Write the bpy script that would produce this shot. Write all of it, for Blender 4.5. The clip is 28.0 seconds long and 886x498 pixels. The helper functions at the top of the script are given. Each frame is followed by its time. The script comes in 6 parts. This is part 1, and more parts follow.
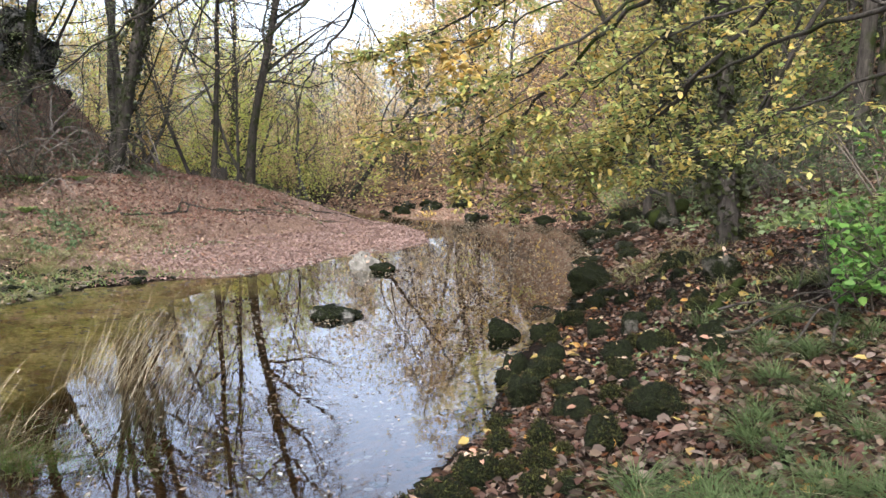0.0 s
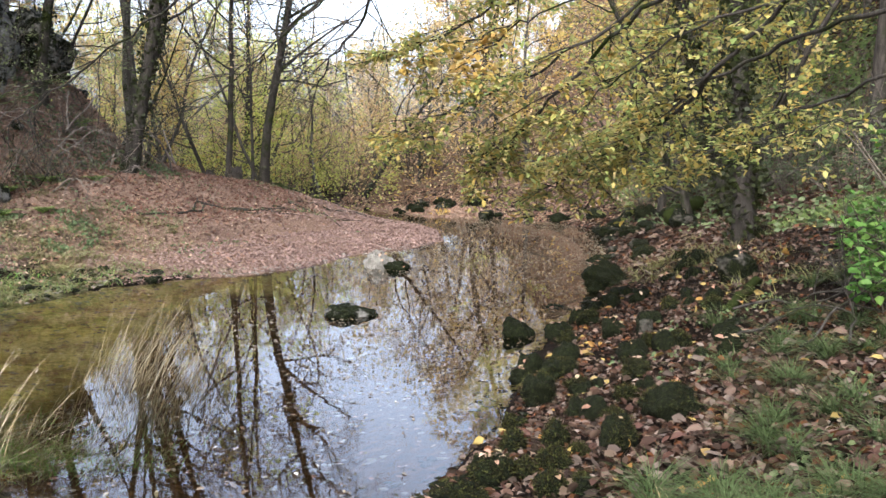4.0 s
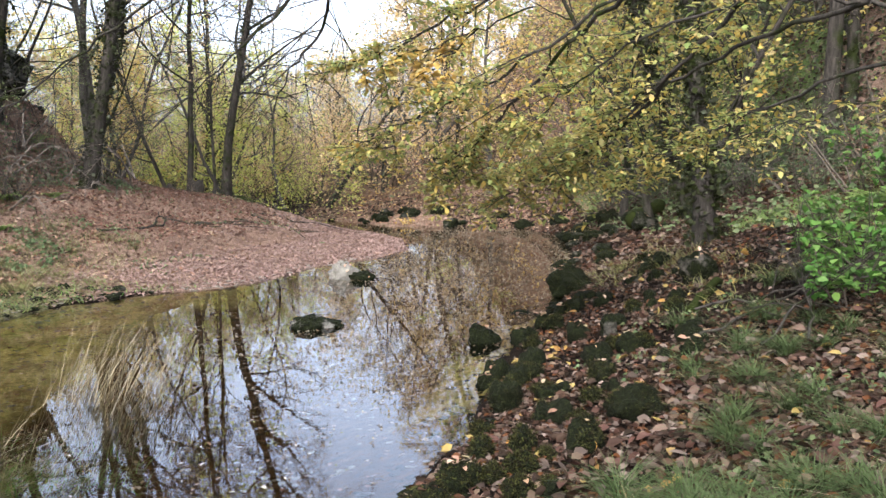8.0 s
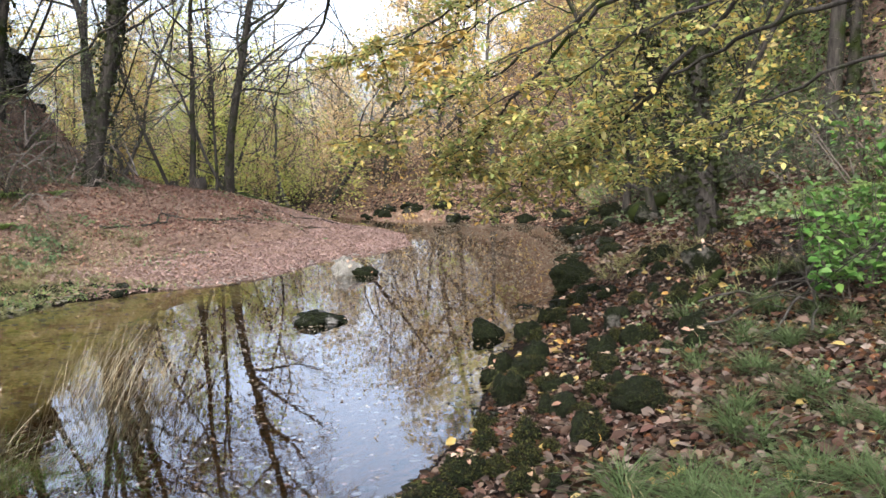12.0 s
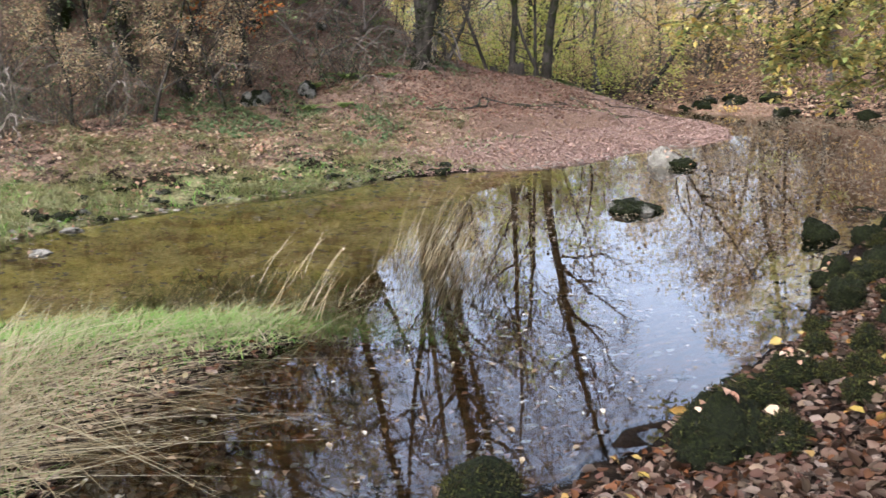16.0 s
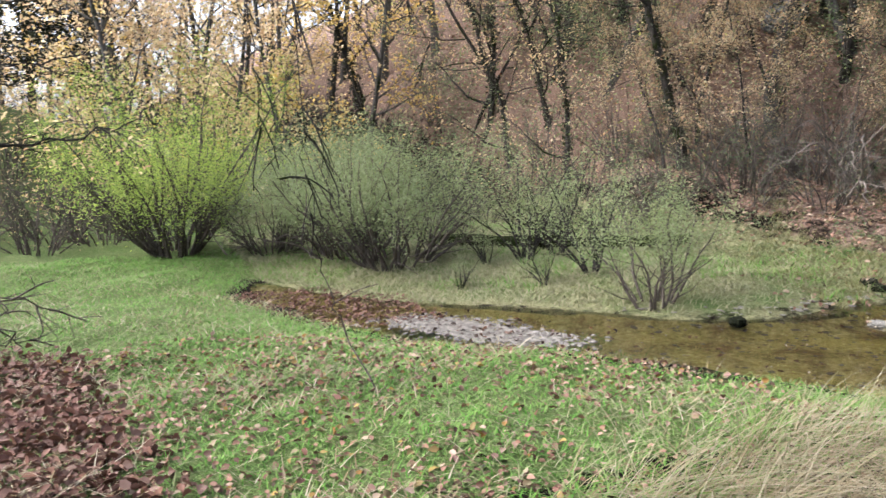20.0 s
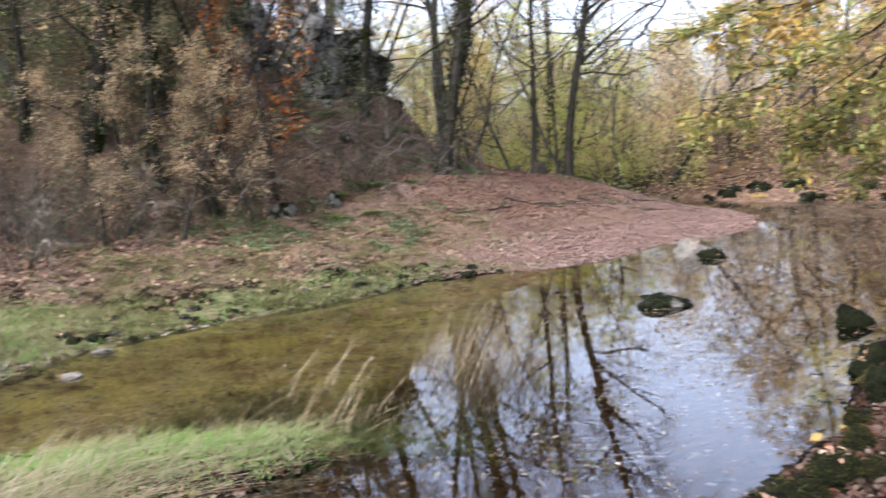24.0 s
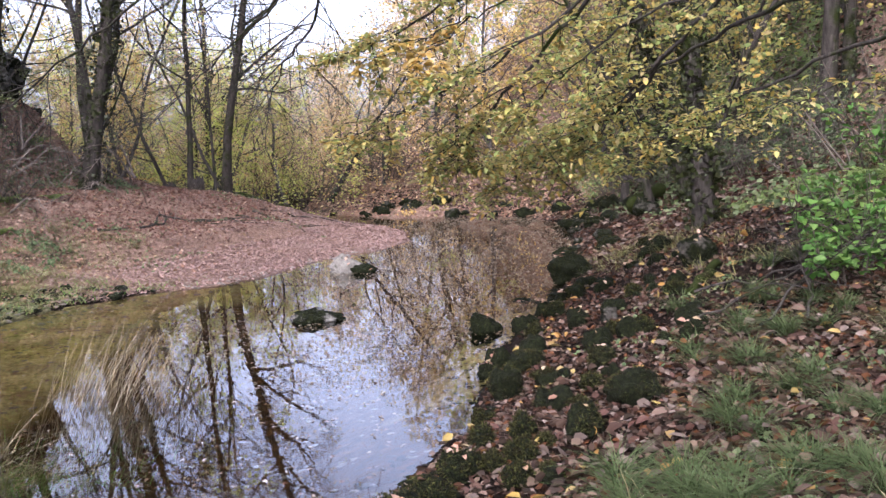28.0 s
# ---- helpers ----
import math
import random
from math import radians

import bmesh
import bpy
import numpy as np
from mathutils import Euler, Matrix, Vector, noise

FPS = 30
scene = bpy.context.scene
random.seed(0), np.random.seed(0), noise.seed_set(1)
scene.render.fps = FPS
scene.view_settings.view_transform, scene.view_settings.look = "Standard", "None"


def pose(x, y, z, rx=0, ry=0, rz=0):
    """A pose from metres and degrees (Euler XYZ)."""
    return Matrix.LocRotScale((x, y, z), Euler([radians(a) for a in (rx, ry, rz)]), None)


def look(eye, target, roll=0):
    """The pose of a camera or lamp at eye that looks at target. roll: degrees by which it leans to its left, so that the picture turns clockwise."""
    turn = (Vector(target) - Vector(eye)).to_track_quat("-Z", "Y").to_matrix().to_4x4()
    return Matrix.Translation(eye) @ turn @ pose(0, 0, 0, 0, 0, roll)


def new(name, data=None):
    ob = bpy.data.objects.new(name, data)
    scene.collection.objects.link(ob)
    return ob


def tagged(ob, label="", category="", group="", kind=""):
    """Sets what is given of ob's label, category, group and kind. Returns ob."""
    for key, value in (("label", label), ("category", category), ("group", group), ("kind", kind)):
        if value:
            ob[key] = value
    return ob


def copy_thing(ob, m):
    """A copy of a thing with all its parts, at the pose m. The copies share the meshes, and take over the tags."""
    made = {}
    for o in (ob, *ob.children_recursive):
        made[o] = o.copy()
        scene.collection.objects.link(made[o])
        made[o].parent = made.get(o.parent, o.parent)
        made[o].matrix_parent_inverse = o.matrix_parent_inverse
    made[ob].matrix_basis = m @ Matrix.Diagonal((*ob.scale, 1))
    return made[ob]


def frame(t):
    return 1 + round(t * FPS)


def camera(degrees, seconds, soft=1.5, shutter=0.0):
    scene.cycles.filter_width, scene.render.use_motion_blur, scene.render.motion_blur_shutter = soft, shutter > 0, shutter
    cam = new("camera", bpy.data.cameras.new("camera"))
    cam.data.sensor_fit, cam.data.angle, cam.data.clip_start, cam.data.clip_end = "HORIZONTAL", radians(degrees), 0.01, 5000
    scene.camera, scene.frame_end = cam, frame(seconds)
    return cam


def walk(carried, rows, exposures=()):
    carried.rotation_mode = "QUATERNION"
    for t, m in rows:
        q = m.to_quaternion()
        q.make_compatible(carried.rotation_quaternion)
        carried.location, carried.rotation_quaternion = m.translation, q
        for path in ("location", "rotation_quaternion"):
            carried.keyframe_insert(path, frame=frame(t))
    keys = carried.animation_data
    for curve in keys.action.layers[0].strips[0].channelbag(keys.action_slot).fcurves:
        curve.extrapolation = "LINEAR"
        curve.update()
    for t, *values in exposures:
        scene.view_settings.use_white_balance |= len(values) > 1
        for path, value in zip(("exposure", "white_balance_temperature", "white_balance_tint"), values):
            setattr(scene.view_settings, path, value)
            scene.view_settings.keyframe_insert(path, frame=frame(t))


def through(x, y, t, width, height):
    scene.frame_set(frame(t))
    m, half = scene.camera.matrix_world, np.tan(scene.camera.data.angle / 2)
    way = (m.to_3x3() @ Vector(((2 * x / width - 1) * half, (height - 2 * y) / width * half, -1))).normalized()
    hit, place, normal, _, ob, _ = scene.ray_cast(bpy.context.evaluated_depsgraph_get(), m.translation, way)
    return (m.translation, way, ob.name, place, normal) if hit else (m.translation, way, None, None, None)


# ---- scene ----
# ---- camera and its walk ----
# seconds, eye x y z, heading, downward tilt, lean
ROWS = [
    (0.0, 0.000, 0.000, 2.150, -0.03, 6.69, 0.53),
    (0.5, 0.009, 0.014, 2.169, 0.52, 6.85, 0.30),
    (1.0, 0.001, -0.003, 2.171, 0.72, 6.79, 0.43),
    (1.5, -0.006, -0.007, 2.168, 0.78, 6.87, 0.35),
    (2.0, 0.004, 0.003, 2.169, 0.92, 6.89, 0.13),
    (2.5, 0.002, 0.001, 2.169, 0.96, 6.84, 0.17),
    (3.0, -0.002, -0.004, 2.173, 0.84, 6.86, 0.26),
    (3.5, -0.005, -0.011, 2.176, 0.95, 6.87, 0.28),
    (5.5, 0.008, -0.011, 2.172, 0.31, 6.94, -0.04),
    (6.0, 0.006, -0.010, 2.175, 0.21, 6.79, -0.18),
    (6.5, 0.010, -0.016, 2.171, -0.08, 6.51, -0.24),
    (7.0, 0.018, -0.019, 2.175, -0.44, 6.54, -0.52),
    (7.5, 0.018, -0.027, 2.168, -0.99, 6.57, -0.88),
    (8.0, 0.017, -0.026, 2.169, -1.34, 6.32, -0.93),
    (8.5, 0.013, -0.029, 2.162, -1.47, 6.16, -0.82),
    (9.0, 0.018, -0.031, 2.168, -1.62, 6.01, -0.86),
    (9.5, 0.020, -0.028, 2.159, -1.52, 5.84, -0.91),
    (10.0, 0.026, -0.025, 2.161, -1.57, 5.93, -1.14),
    (10.5, 0.022, -0.032, 2.158, -1.68, 6.18, -1.25),
    (11.0, 0.022, -0.029, 2.161, -1.78, 6.30, -1.22),
    (11.5, 0.025, -0.028, 2.159, -1.85, 6.35, -1.21),
    (13.5, -0.024, 0.008, 2.136, 5.05, 8.05, -2.07),
    (14.0, -0.046, 0.009, 2.118, 6.93, 8.75, -1.71),
    (14.5, -0.070, 0.012, 2.093, 9.64, 10.29, -1.57),
    (15.0, -0.094, 0.020, 2.080, 12.93, 11.54, -1.37),
    (15.5, -0.110, 0.014, 2.066, 15.36, 12.58, -1.05),
    (16.0, -0.135, 0.000, 2.067, 18.69, 13.09, -1.10),
    (16.5, -0.162, 0.008, 2.058, 22.02, 12.79, -1.21),
    (17.0, -0.198, 0.000, 2.055, 26.49, 13.03, -2.10),
    (17.5, -0.253, -0.005, 2.046, 32.85, 13.36, -2.09),
    (18.0, -0.330, -0.016, 2.041, 39.98, 13.67, -1.58),
    (18.5, -0.384, -0.014, 2.022, 45.38, 13.61, -1.22),
    (19.0, -0.451, -0.055, 2.035, 52.64, 12.10, -0.89),
    (19.5, -0.516, -0.067, 2.044, 61.79, 9.07, -1.45),
    (20.0, -0.551, -0.124, 2.028, 67.90, 7.21, -1.98),
    (20.5, -0.549, -0.117, 2.022, 69.03, 7.61, -1.75),
    (22.5, -0.243, 0.002, 2.131, 47.89, 7.52, -3.17),
    (23.0, -0.200, 0.019, 2.113, 38.94, 7.37, -3.30),
    (23.5, -0.162, 0.042, 2.118, 29.67, 7.14, -3.48),
    (24.0, -0.072, 0.038, 2.125, 20.50, 6.60, -4.16),
    (24.5, -0.016, 0.004, 2.136, 11.27, 6.13, -3.38),
    (25.0, 0.022, 0.020, 2.139, 5.15, 6.25, -3.66),
    (25.5, 0.058, 0.015, 2.151, 1.13, 6.37, -3.47),
    (26.0, 0.072, 0.010, 2.152, 0.14, 6.56, -2.60),
    (26.5, 0.071, -0.020, 2.156, -1.01, 6.40, -2.23),
    (27.0, 0.072, -0.023, 2.151, -1.28, 6.48, -2.31),
    (27.5, 0.075, -0.029, 2.147, -1.10, 6.83, -2.43),
    (28.0, 0.085, -0.016, 2.154, -1.01, 6.89, -2.61),
]
EXPO = 2.5
cam = camera(53.08, 28.0, shutter=0.35)


def eye_pose(x, y, z, heading, tilt, lean):
    """The camera at x, y, z: heading counted to the left of +y, tilt downwards, lean to the left."""
    h, a = radians(heading), radians(tilt)
    way = Vector((-math.sin(h) * math.cos(a), math.cos(h) * math.cos(a), -math.sin(a)))
    return look((x, y, z), Vector((x, y, z)) + way, lean)


walk(cam, [(r[0], eye_pose(*r[1:])) for r in ROWS], [(0.0, EXPO, 5980.0, 14.0), (11.5, EXPO, 5980.0, 14.0), (18.0, EXPO, 5900.0, 15.5), (22.5, EXPO, 5850.0, 16.5), (24.0, EXPO, 5820.0, 18.5), (25.5, EXPO - 0.04, 5760.0, 24.5), (28.0, EXPO - 0.04, 5740.0, 27.5)])

# ---- world and light: overcast autumn day ----
world = bpy.data.worlds.new("overcast_sky")
scene.world = world
world.use_nodes = True
wn, wl = world.node_tree.nodes, world.node_tree.links
sky = wn.new("ShaderNodeTexSky")
sky.sky_type = "NISHITA"
sky.sun_disc = False
sky.sun_elevation, sky.sun_rotation = radians(42), radians(200)
sky.air_density, sky.dust_density, sky.ozone_density = 1.0, 6.0, 1.0
pale = wn.new("ShaderNodeHueSaturation")
pale.inputs["Saturation"].default_value = 0.55
wl.new(sky.outputs[0], pale.inputs["Color"])
wl.new(pale.outputs[0], wn["Background"].inputs["Color"])
wn["Background"].inputs["Strength"].default_value = 0.15
sun = new("sun", bpy.data.lights.new("sun", "SUN"))
sun.data.energy, sun.data.angle, sun.data.color = 0.5, radians(25), (1.0, 0.96, 0.9)
sun.matrix_world = look((0, 0, 0), (0.25, 0.62, -0.75))

# ---- materials ----


def hexa(r, g, b):
    """Linear colour from 0..255 display values."""
    return tuple(0.385 * (c / 255) ** 2.2 for c in (r, g, b))


class Mat:
    """A node material under construction."""

    def __init__(self, name, rough=0.8, spec=0.3):
        self.m = bpy.data.materials.new(name)
        self.m.use_nodes = True
        self.n, self.l = self.m.node_tree.nodes, self.m.node_tree.links
        self.b = self.n["Principled BSDF"]
        self.b.inputs["Roughness"].default_value = rough
        self.b.inputs["Specular IOR Level"].default_value = spec * 0.3
        self.geo = self.n.new("ShaderNodeNewGeometry")
        self.pos = self.geo.outputs["Position"]

    def noise(self, scale, detail=4.0, rough=0.6, vec=None):
        t = self.n.new("ShaderNodeTexNoise")
        t.inputs["Scale"].default_value, t.inputs["Detail"].default_value, t.inputs["Roughness"].default_value = scale, detail, rough
        self.l.new(vec or self.pos, t.inputs["Vector"])
        return t.outputs["Fac"]

    def ramp(self, fac, *stops):
        r = self.n.new("ShaderNodeValToRGB")
        e = r.color_ramp.elements
        while len(e) < len(stops):
            e.new(0.5)
        for k, (p, c) in enumerate(stops):
            e[k].position, e[k].color = p, (*c, 1)
        self.l.new(fac, r.inputs["Fac"])
        return r.outputs["Color"]

    def mix(self, fac, a, b, mode="MIX"):
        x = self.n.new("ShaderNodeMix")
        x.data_type, x.blend_type = "RGBA", mode
        for s, v in ((x.inputs[0], fac), (x.inputs[6], a), (x.inputs[7], b)):
            if isinstance(v, (int, float)):
                s.default_value = v
            elif isinstance(v, tuple):
                s.default_value = (*v, 1)
            else:
                self.l.new(v, s)
        return x.outputs[2]

    def math(self, op, a, b=0.0):
        x = self.n.new("ShaderNodeMath")
        x.operation = op
        for s, v in ((x.inputs[0], a), (x.inputs[1], b)):
            if isinstance(v, (int, float)):
                s.default_value = v
            else:
                self.l.new(v, s)
        return x.outputs[0]

    def attr(self, name):
        a = self.n.new("ShaderNodeAttribute")
        a.attribute_name = name
        return a

    def island(self):
        return self.geo.outputs["Random Per Island"]

    def bump(self, height, strength=0.4, dist=0.02):
        b = self.n.new("ShaderNodeBump")
        b.inputs["Strength"].default_value, b.inputs["Distance"].default_value = strength, dist
        self.l.new(height, b.inputs["Height"])
        self.l.new(b.outputs[0], self.b.inputs["Normal"])

    def color(self, c):
        self.l.new(c, self.b.inputs["Base Color"])
        return self

    def leafy(self, c, through=0.35):
        """Thin leaf: part of the light passes through."""
        self.color(c)
        t = self.n.new("ShaderNodeBsdfTranslucent")
        self.l.new(c, t.inputs["Color"])
        s = self.n.new("ShaderNodeMixShader")
        s.inputs[0].default_value = through
        self.l.new(self.b.outputs[0], s.inputs[1])
        self.l.new(t.outputs[0], s.inputs[2])
        self.l.new(s.outputs[0], self.n["Material Output"].inputs["Surface"])
        return self


def leaf_mat(name, *cols, through=0.35, rough=0.6, fresh=1.0):
    """Leaves, each with its own colour out of cols."""
    m = Mat(name, rough, 0.3)
    k = len(cols)
    c = m.ramp(m.island(), *[(i / max(1, k - 1), tuple(fresh * v for v in hexa(*col))) for i, col in enumerate(cols)])
    c = m.mix(m.math("MULTIPLY", m.noise(40, 3), 0.3), c, (0.05, 0.035, 0.02))
    return m.leafy(c, through).m


def bark_mat(name, dark, light, moss=0.0, fresh=1.0):
    m = Mat(name, 0.9, 0.2)
    st = m.n.new("ShaderNodeMapping")
    st.inputs["Scale"].default_value = (9, 9, 1.6)
    m.l.new(m.pos, st.inputs["Vector"])
    f = m.noise(2.5, 6, 0.7, st.outputs[0])
    c = m.ramp(f, (0.3, tuple(fresh * v for v in hexa(*dark))), (0.7, tuple(fresh * v for v in hexa(*light))))
    if moss:
        g = m.ramp(m.noise(2.2, 5, 0.7), (0.62 - moss * 0.3, (0, 0, 0)), (0.72 - moss * 0.3, (1, 1, 1)))
        c = m.mix(g, c, hexa(50, 58, 28))
    m.bump(f, 0.8, 0.03)
    return m.color(c).m


def ground_material():
    m = Mat("forest_ground", 0.95, 0.15)
    big, mid, fine = m.noise(0.7, 5), m.noise(5, 6, 0.7), m.noise(42, 5, 0.7)
    soil = m.ramp(mid, (0.3, hexa(20, 16, 13)), (0.55, hexa(44, 36, 29)), (0.75, hexa(84, 71, 58)))
    grass = m.ramp(fine, (0.3, hexa(74, 98, 50)), (0.5, hexa(116, 142, 78)), (0.72, hexa(176, 184, 126)))
    litter = m.ramp(fine, (0.3, hexa(90, 74, 62)), (0.5, hexa(158, 132, 114)), (0.7, hexa(210, 184, 164)))
    brown = m.ramp(m.noise(22, 6, 0.75), (0.3, hexa(96, 76, 48)), (0.55, hexa(176, 146, 94)), (0.75, hexa(240, 208, 148)))
    bed = m.mix(m.ramp(big, (0.42, (0, 0, 0)), (0.6, (1, 1, 1))), m.ramp(m.noise(16, 6, 0.75), (0.3, hexa(164, 146, 96)), (0.5, hexa(232, 222, 152)), (0.7, hexa(286, 278, 206))), m.ramp(m.noise(16, 6, 0.75), (0.3, hexa(164, 158, 82)), (0.5, hexa(250, 240, 140)), (0.7, hexa(296, 284, 196))))
    bed = m.mix(m.ramp(m.noise(1.9, 6, 0.75), (0.46, (0, 0, 0)), (0.62, (0.8, 0.8, 0.8))), bed, brown)
    zone = m.attr("zone")
    straw = m.ramp(m.noise(30, 5, 0.7), (0.3, hexa(112, 108, 74)), (0.5, hexa(164, 160, 118)), (0.7, hexa(198, 192, 154)))
    grass = m.mix(m.math("MULTIPLY", m.math("SUBTRACT", 1.0, zone.outputs["Alpha"]), m.ramp(m.noise(1.5, 5, 0.7), (0.35, (0, 0, 0)), (0.55, (1, 1, 1)))), grass, straw)
    sep = m.n.new("ShaderNodeSeparateColor")
    m.l.new(zone.outputs["Color"], sep.inputs[0])

    def edge(v):
        return m.ramp(m.math("ADD", v, m.math("MULTIPLY", m.math("SUBTRACT", m.noise(3, 6, 0.75), 0.5), 1.1)), (0.42, (0, 0, 0)), (0.58, (1, 1, 1)))
    c = m.mix(edge(sep.outputs[1]), soil, grass)
    c = m.mix(edge(sep.outputs[0]), c, litter)
    mud = m.ramp(m.noise(9, 6, 0.75), (0.35, hexa(56, 42, 28)), (0.6, hexa(118, 88, 58)), (0.75, hexa(166, 128, 86)))
    bed = m.mix(m.ramp(m.attr("deep").outputs["Fac"], (0.15, (0, 0, 0)), (0.5, (1, 1, 1))), bed, mud)
    c = m.mix(m.ramp(sep.outputs[2], (0.4, (0, 0, 0)), (0.6, (1, 1, 1))), c, bed)
    m.bump(m.math("ADD", fine, mid), 0.9, 0.05)
    return m.color(c).m


def water_material():
    m = Mat("creek_water", 0.02, 0.5)
    n, l = m.n, m.l
    clear = n.new("ShaderNodeBsdfTransparent")
    clear.inputs["Color"].default_value = (0.93, 0.89, 0.74, 1)
    gloss = n.new("ShaderNodeBsdfGlossy")
    gloss.inputs["Roughness"].default_value = 0.015
    gloss.inputs["Color"].default_value = (1, 1, 1, 1)
    fr = n.new("ShaderNodeFresnel")
    fr.inputs["IOR"].default_value = 1.6
    b = n.new("ShaderNodeBump")
    b.inputs["Strength"].default_value, b.inputs["Distance"].default_value = 0.05, 0.02
    l.new(m.math("ADD", m.noise(1.6, 2), m.math("MULTIPLY", m.noise(9, 2), 0.12)), b.inputs["Height"])
    l.new(b.outputs[0], gloss.inputs["Normal"])
    l.new(b.outputs[0], fr.inputs["Normal"])
    mx = n.new("ShaderNodeMixShader")
    l.new(fr.outputs[0], mx.inputs[0])
    l.new(clear.outputs[0], mx.inputs[1])
    l.new(gloss.outputs[0], mx.inputs[2])
    l.new(mx.outputs[0], n["Material Output"].inputs["Surface"])
    return m.m


def rock_mat(name, moss, stone_a, stone_b, damp=0.6):
    """Limestone with moss from above; moss: how much is covered."""
    m = Mat(name, 0.85, 0.3)
    f = m.noise(7, 7, 0.7)
    st = m.ramp(f, (0.3, hexa(*stone_a)), (0.7, hexa(*stone_b)))
    g = m.ramp(m.noise(60, 4, 0.7), (0.3, hexa(13, 15, 8)), (0.52, hexa(31, 36, 17)), (0.75, hexa(64, 71, 36)))
    k = m.ramp(m.noise(4.5, 5, 0.7), (0.7 - moss * 0.5, (0, 0, 0)), (0.78 - moss * 0.5, (1, 1, 1)))
    m.bump(m.math("ADD", f, m.math("MULTIPLY", m.noise(55, 5), 0.5)), 1.0, 0.06)
    return m.color(m.mix(k, st, g)).m


